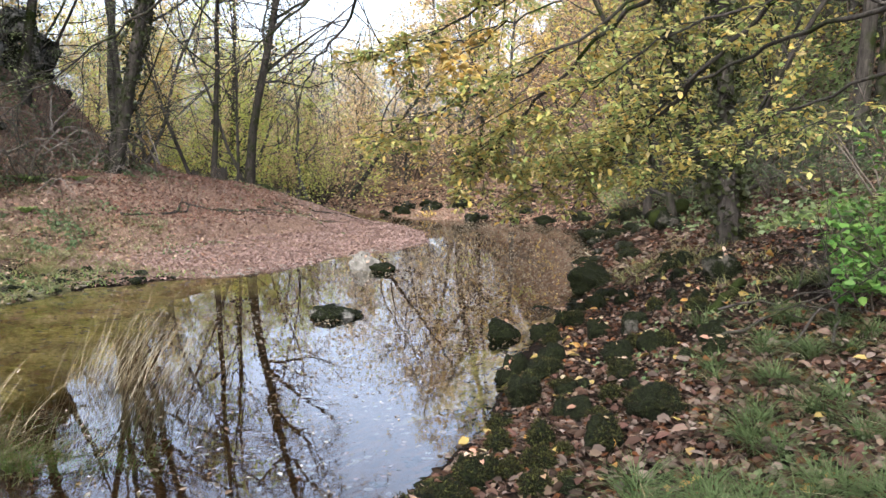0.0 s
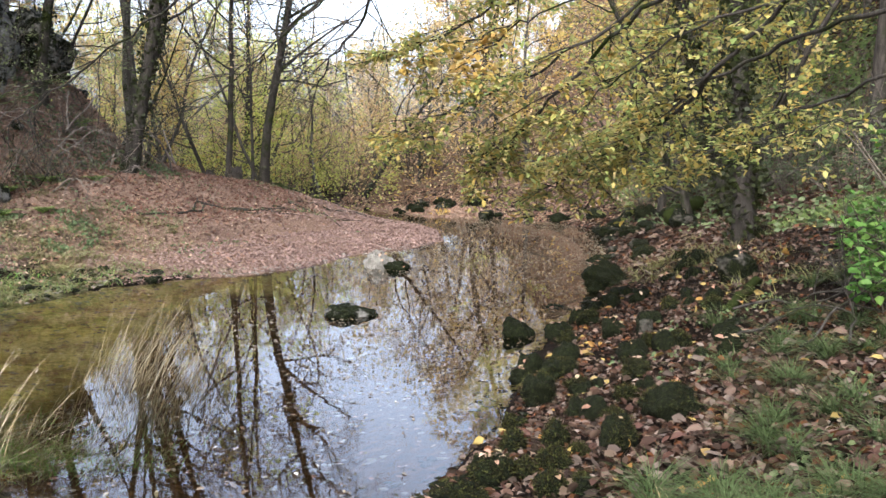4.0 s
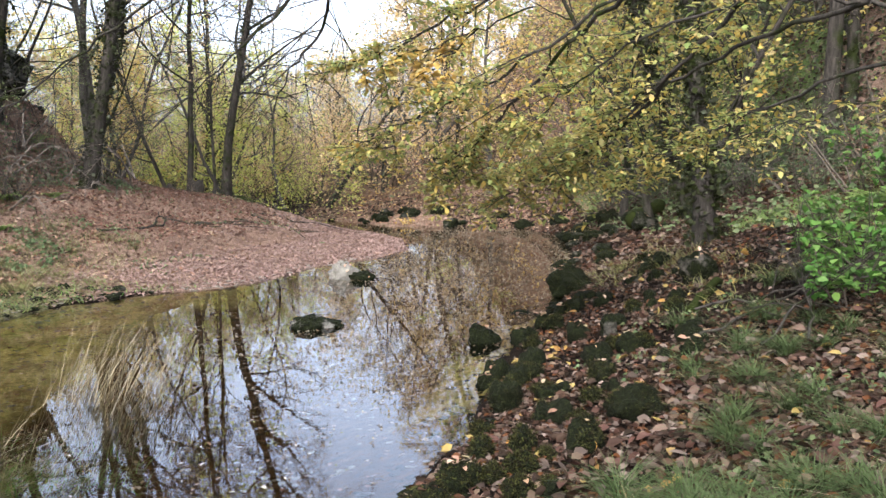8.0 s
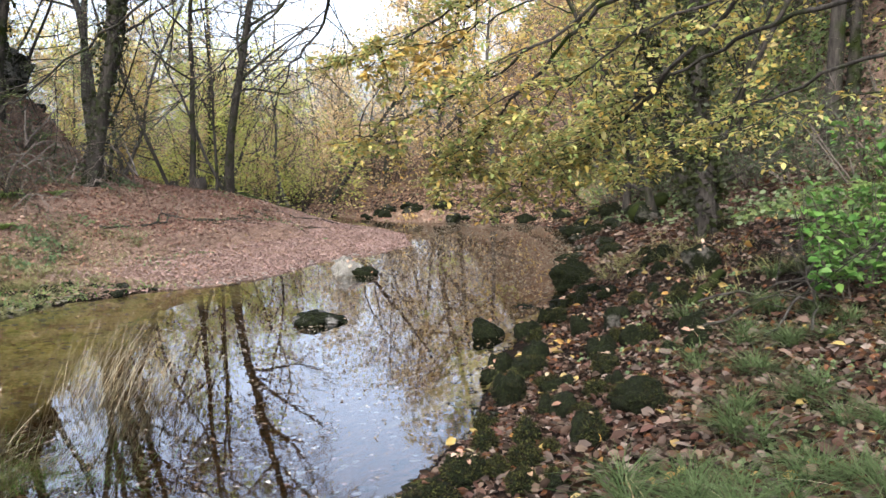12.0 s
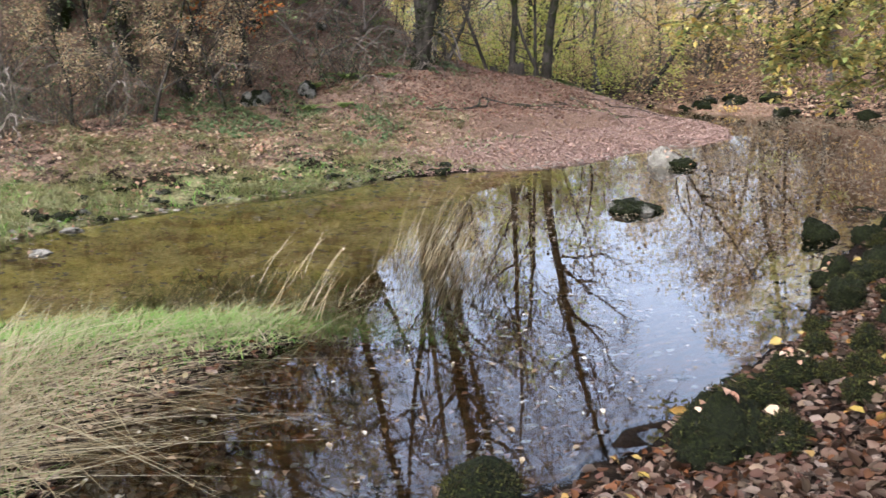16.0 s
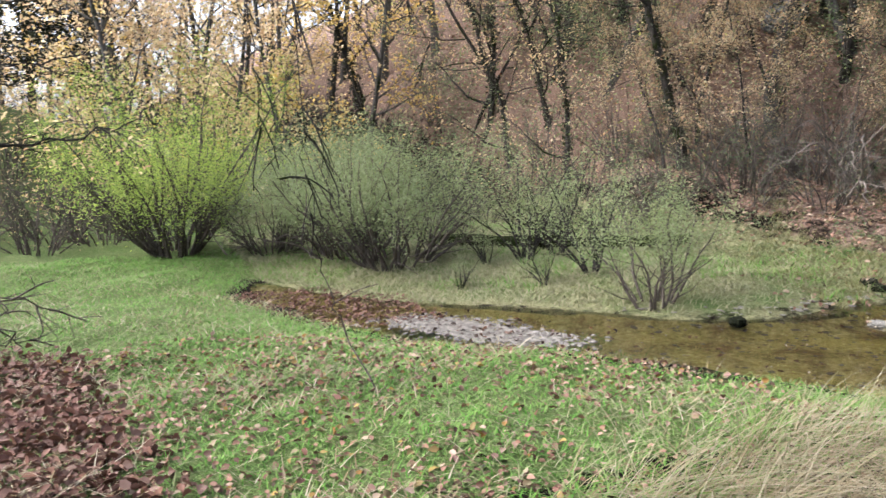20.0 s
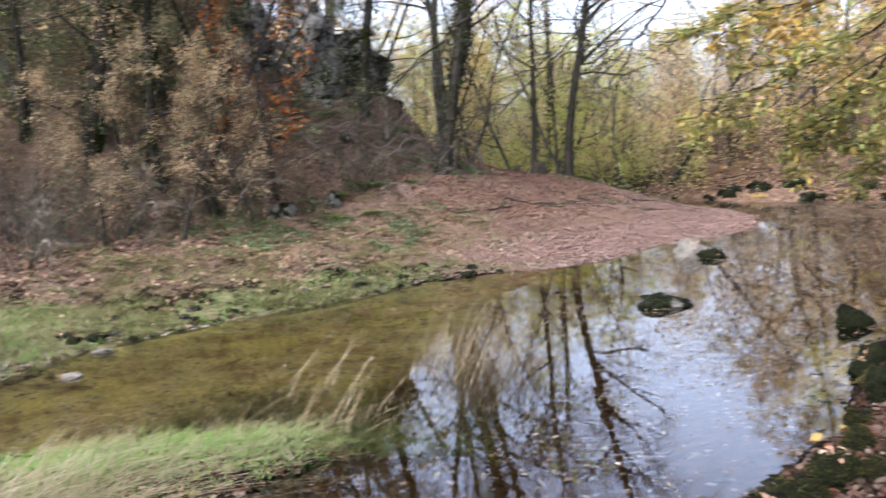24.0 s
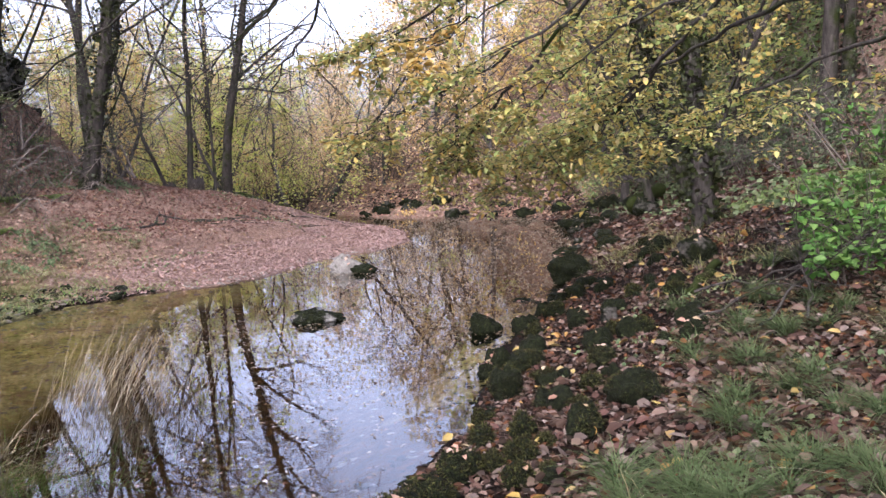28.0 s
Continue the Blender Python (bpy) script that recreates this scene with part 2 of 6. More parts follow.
M = {
    "ground": ground_material(),
    "water": water_material(),
    "bark": bark_mat("grey_bark", (60, 58, 54), (120, 116, 108), 0.3, 1.25),
    "bark_dark": bark_mat("dark_bark", (38, 36, 33), (96, 91, 84), 0.35),
    "twig": bark_mat("twig_bark", (58, 52, 46), (122, 114, 103), fresh=1.35),
    "moss_log": bark_mat("mossy_log", (34, 30, 24), (70, 66, 44), 0.8),
    "leaf_yellow": leaf_mat("yellow_green_leaves", (128, 150, 84), (164, 178, 104), (206, 200, 124), (224, 202, 110), (206, 188, 132), (154, 176, 100), (214, 176, 88), (164, 186, 104), fresh=1.5, through=0.5),
    "leaf_gold": leaf_mat("golden_leaves", (216, 180, 90), (222, 194, 110), (200, 160, 90), (226, 208, 140), (186, 160, 90), fresh=2.1, through=0.6),
    "leaf_orange": leaf_mat("orange_leaves", (196, 110, 56), (206, 136, 70), (170, 90, 50), (210, 160, 90), fresh=1.5, through=0.4),
    "leaf_tan": leaf_mat("beige_leaves", (190, 160, 120), (208, 182, 138), (168, 138, 104), (216, 196, 146), (176, 164, 130), fresh=2.5, through=0.55),
    "leaf_green": leaf_mat("green_leaves", (96, 124, 62), (124, 150, 80), (146, 166, 94), (80, 106, 56), fresh=1.5, through=0.4),
    "leaf_lime": leaf_mat("bright_green_leaves", (88, 146, 62), (112, 170, 76), (146, 190, 92), (120, 166, 96), through=0.4, fresh=0.9),
    "leaf_willow": leaf_mat("willow_leaves", (126, 142, 92), (148, 162, 112), (166, 178, 132), (138, 152, 96), fresh=1.5, through=0.4),
    "leaf_spring": leaf_mat("yellow_green_willow_leaves", (146, 176, 72), (168, 192, 88), (184, 200, 106), (140, 166, 76), fresh=1.8, through=0.45),
    "leaf_olive": leaf_mat("olive_yellow_leaves", (164, 176, 84), (190, 198, 104), (204, 204, 120), (156, 166, 90), fresh=2.5, through=0.6),
    "ivy": leaf_mat("ivy_leaves", (30, 42, 22), (44, 58, 30), (56, 70, 36), through=0.1, rough=0.4),
    "moss": leaf_mat("cushion_moss", (18, 21, 10), (34, 39, 18), (56, 62, 29), (92, 98, 50), through=0.15, rough=0.9),
    "litter": leaf_mat("fallen_leaves", (70, 52, 42), (128, 96, 80), (190, 160, 140), (50, 38, 31), (224, 200, 182), (40, 31, 26), (176, 112, 70), (74, 56, 46), (150, 108, 96), (44, 35, 29), (206, 178, 150), through=0.15, fresh=0.5),
    "litter_float": leaf_mat("floating_leaves", (150, 122, 90), (196, 176, 142), (104, 78, 56), (216, 204, 176), (226, 214, 190), (90, 66, 48), through=0.1, fresh=1.0),
    "leaf_russet": leaf_mat("withered_beech_leaves", (150, 126, 96), (176, 152, 120), (124, 108, 86), (198, 182, 150), (138, 140, 108), (180, 142, 100), (150, 152, 112), fresh=2.5, through=0.45),
    "litter_slope": leaf_mat("dry_slope_leaves", (138, 104, 86), (164, 132, 112), (118, 90, 74), (184, 160, 138), (138, 128, 98), (146, 108, 88), through=0.1, fresh=1.7),
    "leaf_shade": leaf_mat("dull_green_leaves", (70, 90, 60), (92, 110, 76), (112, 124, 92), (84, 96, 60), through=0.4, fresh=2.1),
    # dull greens made darker: the right slope's shade is put into the leaf colour
    "leaf_evergreen": leaf_mat("shaded_slope_leaves", (56, 78, 52), (74, 96, 66), (94, 110, 82), (62, 80, 50), through=0.25, fresh=1.2),
    "litter_pink": leaf_mat("pale_fallen_leaves", (172, 138, 126), (190, 158, 147), (204, 176, 164), (152, 118, 104), (214, 192, 180), through=0.1, fresh=0.92),
    "litter_red": leaf_mat("red_brown_fallen_leaves", (146, 104, 88), (168, 124, 106), (122, 86, 72), (186, 150, 132), (110, 84, 70), (158, 112, 86), through=0.1, fresh=0.85),
    "litter_gold": leaf_mat("yellow_fallen_leaves", (200, 170, 84), (212, 190, 116), (190, 140, 70), (186, 166, 110), through=0.15, fresh=0.85),
    "grass": leaf_mat("green_grass", (104, 172, 62), (132, 190, 80), (172, 206, 116), (118, 156, 68), through=0.3, fresh=1.1),
    "grass_dark": leaf_mat("dark_grass", (72, 100, 54), (100, 132, 74), (146, 168, 112), (82, 112, 58), through=0.3, fresh=0.62),
    "grass_dry": leaf_mat("dry_grass", (206, 194, 158), (180, 166, 128), (150, 134, 98), (224, 214, 184), (194, 178, 136), (120, 102, 70), through=0.3, fresh=1.2),
    "grass_olive": leaf_mat("olive_shore_grass", (120, 126, 74), (150, 150, 96), (100, 108, 58), (166, 156, 112), through=0.3, fresh=1.3),
    "grass_mixed": leaf_mat("fading_grass", (174, 182, 128), (198, 198, 148), (210, 204, 164), (160, 174, 112), through=0.3),
    "rock_moss": rock_mat("mossy_rock", 0.85, (40, 40, 36), (92, 90, 82)),
    "rock_half": rock_mat("half_mossy_rock", 0.6, (44, 43, 38), (118, 114, 104)),
    "rock_fleck": rock_mat("moss_flecked_rock", 0.54, (60, 60, 54), (176, 174, 164)),
    "rock_pale": rock_mat("pale_rock", 0.15, (110, 108, 98), (190, 186, 174)),
    "soil_twig": bark_mat("pale_twig_bark", (92, 84, 76), (170, 160, 147)),
    "cliff": rock_mat("limestone_cliff", 0.42, (58, 58, 55), (214, 213, 206)),
    "pebble": rock_mat("pale_pebbles", 0.05, (108, 102, 90), (206, 198, 184)),
}

# ---- the lie of the land ----
SHORE_LEFT = [(-13.4, 2.3), (-12.2, 2.7), (-10.9, 3.4), (-9.9, 4.4), (-9.0, 5.2), (-8.2, 5.7), (-7.7, 6.6), (-7.8, 8.0), (-7.5, 8.9), (-7.2, 9.7), (-6.2, 11.0), (-5.3, 12.7),
              (-4.4, 13.8), (-3.5, 14.3), (-2.7, 15.0), (-2.0, 16.9), (-1.0, 18.0), (-0.3, 19.5), (-0.5, 22.0), (-1.5, 24.4), (-3.0, 25.5), (-6, 27.5), (-12, 33)]
SHORE_RIGHT = [(-13.4, 2.1), (-12.4, 1.8), (-10.3, 2.2), (-8.6, 2.9), (-7.5, 4.0), (-6.2, 4.8), (-4.8, 5.4), (-3.6, 5.7), (-3.0, 5.4), (-3.3, 4.8), (-3.5, 3.9),
               (-3.4, 3.3), (-2.9, 2.8), (-2.2, 2.9), (-1.6, 3.3), (-0.8, 3.9), (-0.2, 5.2), (0.1, 6.0), (0.4, 6.8), (0.55, 7.7), (0.9, 9.2), (1.6, 11.1), (2.1, 12.9),
               (3.1, 17.7), (3.6, 22.0), (2.7, 24.3), (1.0, 25.2), (-0.9, 25.8), (-2.2, 27.6), (-5, 30.5), (-11, 36)]
HILL_LEFT = [(-400, -6), (-60, 4), (-30, 6.5), (-20, 8), (-14.5, 9.6), (-11, 11.8), (-9.0, 14.4), (-7.2, 17.8), (-6.7, 20.8), (-8.0, 24.0), (-14, 31), (-30, 46), (-60, 75), (-400, 400)]
HILL_RIGHT = [(400, -60), (60, -20), (14, -3), (8.2, 3), (7.0, 8), (6.3, 12), (6.0, 16), (6.0, 21), (4.8, 26), (2.4, 30), (0.8, 36), (3, 60), (20, 150), (60, 400), (400, 400)]
HILL_WEST = [(-25, -60), (-24, -8), (-26, 2), (-30, 6), (-60, 6), (-400, -6), (-400, -60)]
HILL_FAR = [(9, 26), (2, 30), (-4, 35), (-16, 48), (-40, 75), (-200, 400), (200, 400), (30, 60)]


def seg_dist(x, y, line):
    d = np.full(x.shape, 1e9)
    for (ax, ay), (bx, by) in zip(line[:-1], line[1:]):
        ux, uy = bx - ax, by - ay
        k = np.clip(((x - ax) * ux + (y - ay) * uy) / (ux * ux + uy * uy), 0, 1)
        d = np.minimum(d, np.hypot(x - ax - k * ux, y - ay - k * uy))
    return d


def inside(x, y, poly):
    c = np.zeros(x.shape, bool)
    for (ax, ay), (bx, by) in zip(poly, poly[1:] + poly[:1]):
        if ay != by:
            c ^= ((ay > y) != (by > y)) & (x < (bx - ax) * (y - ay) / (by - ay) + ax)
    return c


def smooth(a, b, v):
    k = np.clip((v - a) / (b - a), 0, 1)
    return k * k * (3 - 2 * k)


def wob(x, y, s, seed=0):
    """Smooth unevenness, about -1 to 1."""
    q = seed * 1.7
    return (np.sin(x * s + q + 1.3 * np.sin(y * s * 0.7 + q)) + np.sin(y * s * 1.1 - q + 1.1 * np.sin(x * s * 0.8 - 2 * q)) + np.sin((x + y) * s * 1.9 + 3 * q) * 0.5) / 2.5


WATER = SHORE_LEFT + SHORE_RIGHT[::-1]


def terrace(x, y):
    """The raised, root-grown terrace behind the gravel bar."""
    d = seg_dist(x, y, SHORE_LEFT) + 0.3 * wob(x, y, 1.9, 14)
    return smooth(2.3, 3.3, d) * smooth(-8.6, -6.0, x) * smooth(14.0, 17.0, y)


def pink_bar(x, y):
    """How far the pale leaf carpet of the gravel bar reaches, with a ragged rim."""
    w = 0.9 * wob(x, y, 0.9, 11) + 0.5 * wob(x, y, 2.9, 12) + 0.3 * wob(x, y, 7.0, 13)
    return smooth(-6.4, -3.8, x + w) * smooth(12.2, 15.2, y + w) * (1 - 0.85 * terrace(x, y))


def land(x, y, full=False):
    """Height of the ground; with full, also the distances and masks behind it."""
    x, y = np.asarray(x, float), np.asarray(y, float)
    dl, dr = seg_dist(x, y, SHORE_LEFT), seg_dist(x, y, SHORE_RIGHT)
    wet = inside(x, y, WATER)
    d = np.minimum(dl, dr) + 0.12 * wob(x, y, 2.3)
    left = dl < dr
    near_meadow = smooth(-1.5, -4, x) * smooth(6.5, 5, y)
    sr = 0.19 + 0.23 * smooth(4, 11, y)
    sr = sr - 0.27 * smooth(20, 24, y) * smooth(6, 3, x)
    zr = np.where(d < 4.5, sr * d, sr * 4.5 + 0.12 * np.minimum(d - 4.5, 4)) * (1 - near_meadow) + near_meadow * (0.10 * np.minimum(d, 1.5) + 0.03 * np.minimum(d, 10))
    meadow = smooth(-7.5, -9.5, x) * smooth(10.0, 7.9, y)
    bar = smooth(-7, -4.5, x) * smooth(13, 15, y)
    zl = 0.21 * np.minimum(d, 6) + 0.05 * np.clip(d - 6, 0, 6)
    zb = 0.09 * np.minimum(d, 2.6) + 0.24 * smooth(2.4, 2.75, d) + 0.14 * np.clip(d - 2.6, 0, 3)
    zl = zl * (1 - bar) + bar * zb
    zl = zl * (1 - meadow) + meadow * (0.12 * np.minimum(d, 1.2) + 0.015 * np.minimum(d, 12))
    z = np.where(left, zl, zr)
    hump = np.exp(-(seg_dist(x, y, [(-7.4, 17.8), (-6.4, 21.5), (-4.3, 24.2)]) / 2.0) ** 2)
    z = z + (0.42 + 0.1 * wob(x, y, 1.7, 21)) * hump * smooth(0.1, 1.6, d) * left
    depth = 0.12 + 0.45 * smooth(-4.5, -1.8, x) * smooth(3.0, 5, y)
    z = np.where(wet, -np.minimum(0.3 * np.maximum(d, 0), depth), np.maximum(z, -0.02))
    for foot, rise, top in ((HILL_LEFT, 1.0, 14.0), (HILL_RIGHT, 1.35, 16.0), (HILL_FAR, 0.16, 5.0), (HILL_WEST, 0.45, 9.0)):
        h = np.where(inside(x, y, foot), seg_dist(x, y, foot), 0)
        up = top * (1 - np.exp(-rise * h / top)) * smooth(0, 2.2, h)
        z = z + up * (1 + 0.12 * wob(x, y, 0.35, 2)) + 0.02 * np.clip(h - 40, 0, 200) * (top > 5)
    z = z + np.where(wet | ~left, 0, (1 - bar) * (1 - meadow) * smooth(0.2, 1.4, d)) * (0.05 * wob(x, y, 3.3, 15) + 0.045 * wob(x, y, 6.7, 16))
    rough = np.where(wet, 0.02, 0.035 * np.clip(d, 0, 1.5))
    z = z + rough * (wob(x, y, 1.4, 1) + 0.6 * wob(x, y, 4.1, 3) + 0.35 * wob(x, y, 9.0, 4))
    if full:
        return z, d, wet, left, near_meadow, meadow, bar
    return z


def zat(x, y):
    return float(land(np.array([x]), np.array([y]))[0])


def mesh_np(name, verts, faces, mat, smooth_shade=False):
    """One mesh out of arrays; faces all with the same number of corners."""
    verts, faces = np.asarray(verts, np.float32), np.asarray(faces, np.int32)
    me = bpy.data.meshes.new(name)
    n, k = faces.shape
    me.vertices.add(len(verts))
    me.vertices.foreach_set("co", verts.ravel())
    me.loops.add(n * k)
    me.loops.foreach_set("vertex_index", faces.ravel())
    me.polygons.add(n)
    me.polygons.foreach_set("loop_start", np.arange(0, n * k, k, dtype=np.int32))
    if smooth_shade:
        me.polygons.foreach_set("use_smooth", np.ones(n, bool))
    me.update(calc_edges=True)
    me.materials.append(M[mat])
    return me


def spread(lo, hi, step, reach, grow=1.22):
    """Grid lines: even between lo and hi, then wider and wider out to reach."""
    mid = list(np.arange(lo, hi + step / 2, step))
    for s, a in ((1, hi), (-1, lo)):
        w, p, out = step, a, []
        while abs(p - a) < reach:
            w = w * grow
            p += s * w
            out.append(p)
        mid = mid + out if s > 0 else out[::-1] + mid
    return np.array(mid)


def build_ground():
    xs, ys = spread(-20, 9, 0.13, 500), spread(-2.5, 30, 0.13, 500)
    X, Y = np.meshgrid(xs, ys, indexing="ij")
    z, d, wet, left, near, meadow, bar = land(X, Y, True)
    nx, ny = X.shape
    i = np.arange(nx * ny).reshape(nx, ny)
    f = np.stack([i[:-1, :-1], i[1:, :-1], i[1:, 1:], i[:-1, 1:]], -1).reshape(-1, 4)
    me = mesh_np("ground", np.stack([X, Y, z], -1).reshape(-1, 3), f, "ground", True)
    hill = np.maximum(inside(X, Y, HILL_LEFT), 0)
    pink = pink_bar(X, Y)
    slopes = np.maximum(hill, np.maximum(inside(X, Y, HILL_WEST), inside(X, Y, HILL_FAR)))
    litter = np.clip(slopes * (0.22 + 0.45 * smooth(13, 16, Y) * smooth(-14, -11, X)) + pink * 0.8 + terrace(X, Y) * left * 0.35 + left * (1 - meadow) * smooth(0.2, 1.8, d) * 0.54 + (~left) * (1 - near) * smooth(0.3, 1, d) * 0.3, 0, 1)
    grass = np.clip(np.maximum(near, meadow * (1 - hill)) * smooth(0, 0.5, d) + left * (1 - pink) * smooth(4.5, 0.3, d) * 0.5 * (1 - hill) + (~left) * smooth(2, 4, X) * 0.35, 0, 1)
    grass = np.where((~left) & (X > 4.5) & (Y > 6), 0.7, grass)
    grass = grass * (1 - 0.85 * smooth(-4.9, -4.2, X) * smooth(-2.6, -3.4, X) * smooth(1.4, 1.9, Y) * smooth(5.2, 4.4, Y))
    bed = smooth(0.0, -0.16, np.where(wet, -d, d))
    col = np.stack([litter, grass, bed, 1 - 0.9 * np.clip(left + 0.25 * near, 0, 1)], -1).astype(np.float32)
    me.attributes.new("zone", "FLOAT_COLOR", "POINT").data.foreach_set("color", col.ravel())
    me.attributes.new("deep", "FLOAT", "POINT").data.foreach_set("value", np.maximum(np.clip((-z - 0.08) / 0.35, 0, 1), np.maximum(smooth(-3.8, -3.0, X) * smooth(8.0, 6.5, Y), smooth(10.0, 14.0, Y) * smooth(-3.6, -1.4, X))).astype(np.float32).ravel())
    tagged(new("ground", me), "leaf-strewn woodland ground with grass and creek bed", "ground", kind="structure")
    # water: a level sheet over the creek only
    xs, ys = np.arange(-22, 4.6, 0.2), np.arange(0, 36, 0.2)
    X, Y = np.meshgrid(xs, ys, indexing="ij")
    keep = inside(X, Y, WATER) | (np.minimum(seg_dist(X, Y, SHORE_LEFT), seg_dist(X, Y, SHORE_RIGHT)) < 0.6)
    nx, ny = X.shape
    i = np.arange(nx * ny).reshape(nx, ny)
    f = np.stack([i[:-1, :-1], i[1:, :-1], i[1:, 1:], i[:-1, 1:]], -1)[keep[:-1, :-1] & keep[1:, :-1] & keep[1:, 1:] & keep[:-1, 1:]]
    used = np.unique(f)
    back = np.zeros(nx * ny, np.int32)
    back[used] = np.arange(len(used))
    v = np.stack([X, Y, np.zeros_like(X)], -1).reshape(-1, 3)[used]
    tagged(new("water", mesh_np("water", v, back[f], "water", True)), "still clear brown creek water mirroring the trees", "water", kind="structure")


build_ground()

# ---- builders for plants and stones ----


def thing(name, x, y, z, label, category, group=""):
    e = new(name)
    e.empty_display_size = 0.2
    e.location = (x, y, z)
    return tagged(e, label, category, group)


def hang(name, me, parent, label="", kind=""):
    o = new(name, me)
    o.parent = parent
    return tagged(o, label, kind=kind)


def tube(lines, sides):
    """Tapered tubes along polylines (points, radii)."""
    V, F, at = [], [], 0
    a = np.linspace(0, 2 * np.pi, sides, endpoint=False)
    ca, sa = np.cos(a), np.sin(a)
    for p, r in lines:
        p, r = np.asarray(p, float), np.asarray(r, float)
        t = np.gradient(p, axis=0)
        t /= np.linalg.norm(t, axis=1)[:, None] + 1e-9
        ref = np.where(np.abs(t[:, 2:]) > 0.9, [[1.0, 0, 0]], [[0, 0, 1.0]])
        u = np.cross(t, ref)
        u /= np.linalg.norm(u, axis=1)[:, None] + 1e-9
        w = np.cross(t, u)
        V.append((p[:, None] + r[:, None, None] * (ca[None, :, None] * u[:, None] + sa[None, :, None] * w[:, None])).reshape(-1, 3))
        n = len(p)
        i = at + np.arange(n * sides).reshape(n, sides)
        j = np.roll(i, -1, axis=1)
        F.append(np.stack([i[:-1], j[:-1], j[1:], i[1:]], -1).reshape(-1, 4))
        at += n * sides
    return np.concatenate(V), np.concatenate(F)


def unit(v):
    return v / (np.linalg.norm(v, axis=-1, keepdims=True) + 1e-9)


def leaves(g, p, size, axis=None, flat=0.6, slim=0.5):
    """A folded six-cornered leaf at each point; flat: how level they lie; slim: width to length."""
    p = np.asarray(p, float)
    n = len(p)
    ax = g.normal(size=(n, 3)) * [1, 1, 0.35] + [0, 0, -0.25] if axis is None else axis + g.normal(size=(n, 3)) * 0.3
    ax = unit(ax)
    nor = unit(g.normal(size=(n, 3)) * (1 - flat) + np.array([0, 0, flat]))
    side = unit(np.cross(ax, nor))
    nor = np.cross(side, ax)
    L = (size * g.uniform(0.65, 1.25, n))[:, None]
    w = L * slim * 0.5
    fold = nor * w * g.uniform(0.1, 0.6, n)[:, None]
    V = np.stack([p, p + ax * L * 0.32 + side * w + fold, p + ax * L * 0.7 + side * w * 0.8 + fold, p + ax * L - nor * L * 0.08,
                  p + ax * L * 0.7 - side * w * 0.8 + fold, p + ax * L * 0.32 - side * w + fold], 1).reshape(-1, 3)
    i = np.arange(n)[:, None] * 6
    F = np.concatenate([i + [0, 1, 2, 3], i + [0, 3, 4, 5]], 0)
    return V, F


def kites(g, p, size, flat=0.4, slim=0.6):
    """Simple two-triangle leaves for crowns further off."""
    p = np.asarray(p, float)
    n = len(p)
    ax = unit(g.normal(size=(n, 3)) * [1, 1, 0.5] + [0, 0, -0.2])
    nor = unit(g.normal(size=(n, 3)) * (1 - flat) + np.array([0, 0, flat]))
    side = unit(np.cross(ax, nor))
    L = (size * g.uniform(0.6, 1.3, n))[:, None]
    V = np.stack([p, p + ax * L * 0.5 + side * L * slim * 0.5, p + ax * L, p + ax * L * 0.5 - side * L * slim * 0.5], 1).reshape(-1, 3)
    return V, np.arange(n * 4).reshape(-1, 4)


def limb(g, p, d, length, r0, r1, n, wander=0.25, lift=0.0):
    """A wandering tapered limb: points and radii."""
    p, d = np.array(p, float), np.array(d, float)
    d /= np.linalg.norm(d)
    out, step = [p.copy()], length / n
    for _ in range(n):
        d = d + g.normal(size=3) * wander * 0.5 + np.array([0, 0, lift])
        d /= np.linalg.norm(d)
        p = p + d * step
        out.append(p.copy())
    return np.array(out), np.linspace(r0, r1, n + 1)


def sprout(g, line, count, lo, hi, length, angle=0.9, r=0.3, n=5, wander=0.3, lift=0.0, flat=0.0, rmin=0.004):
    """Side shoots from a limb, between the fractions lo and hi of its length."""
    p, rad = line
    out = []
    for k in range(count):
        f = lo + (hi - lo) * (k + g.uniform(0, 1)) / count
        i = min(int(f * (len(p) - 1)), len(p) - 2)
        u = f * (len(p) - 1) - i
        q = p[i] * (1 - u) + p[i + 1] * u
        t = unit(p[i + 1] - p[i])
        s = unit(np.cross(t, g.normal(size=3)))
        s[2] *= (1 - flat)
        d = unit(t * math.cos(angle) + unit(s) * math.sin(angle))
        L = length * g.uniform(0.55, 1.2) * (1.15 - 0.6 * (f - lo) / max(1e-6, hi - lo))
        r0 = max(rmin, (rad[i] * (1 - u) + rad[i + 1] * u) * r)
        out.append(limb(g, q, d, L, r0, max(rmin * 0.5, r0 * 0.2), n, wander, lift))
    return out


def along(g, lines, per, lo=0.2, scatter=0.06):
    """Points near shoots, per shoot."""
    P = []
    for p, _ in lines:
        f = g.uniform(lo, 1, per) * (len(p) - 1)
        i = np.minimum(f.astype(int), len(p) - 2)
        u = (f - i)[:, None]
        P.append(p[i] * (1 - u) + p[i + 1] * u)
    return np.concatenate(P) + g.normal(size=(len(lines) * per, 3)) * scatter


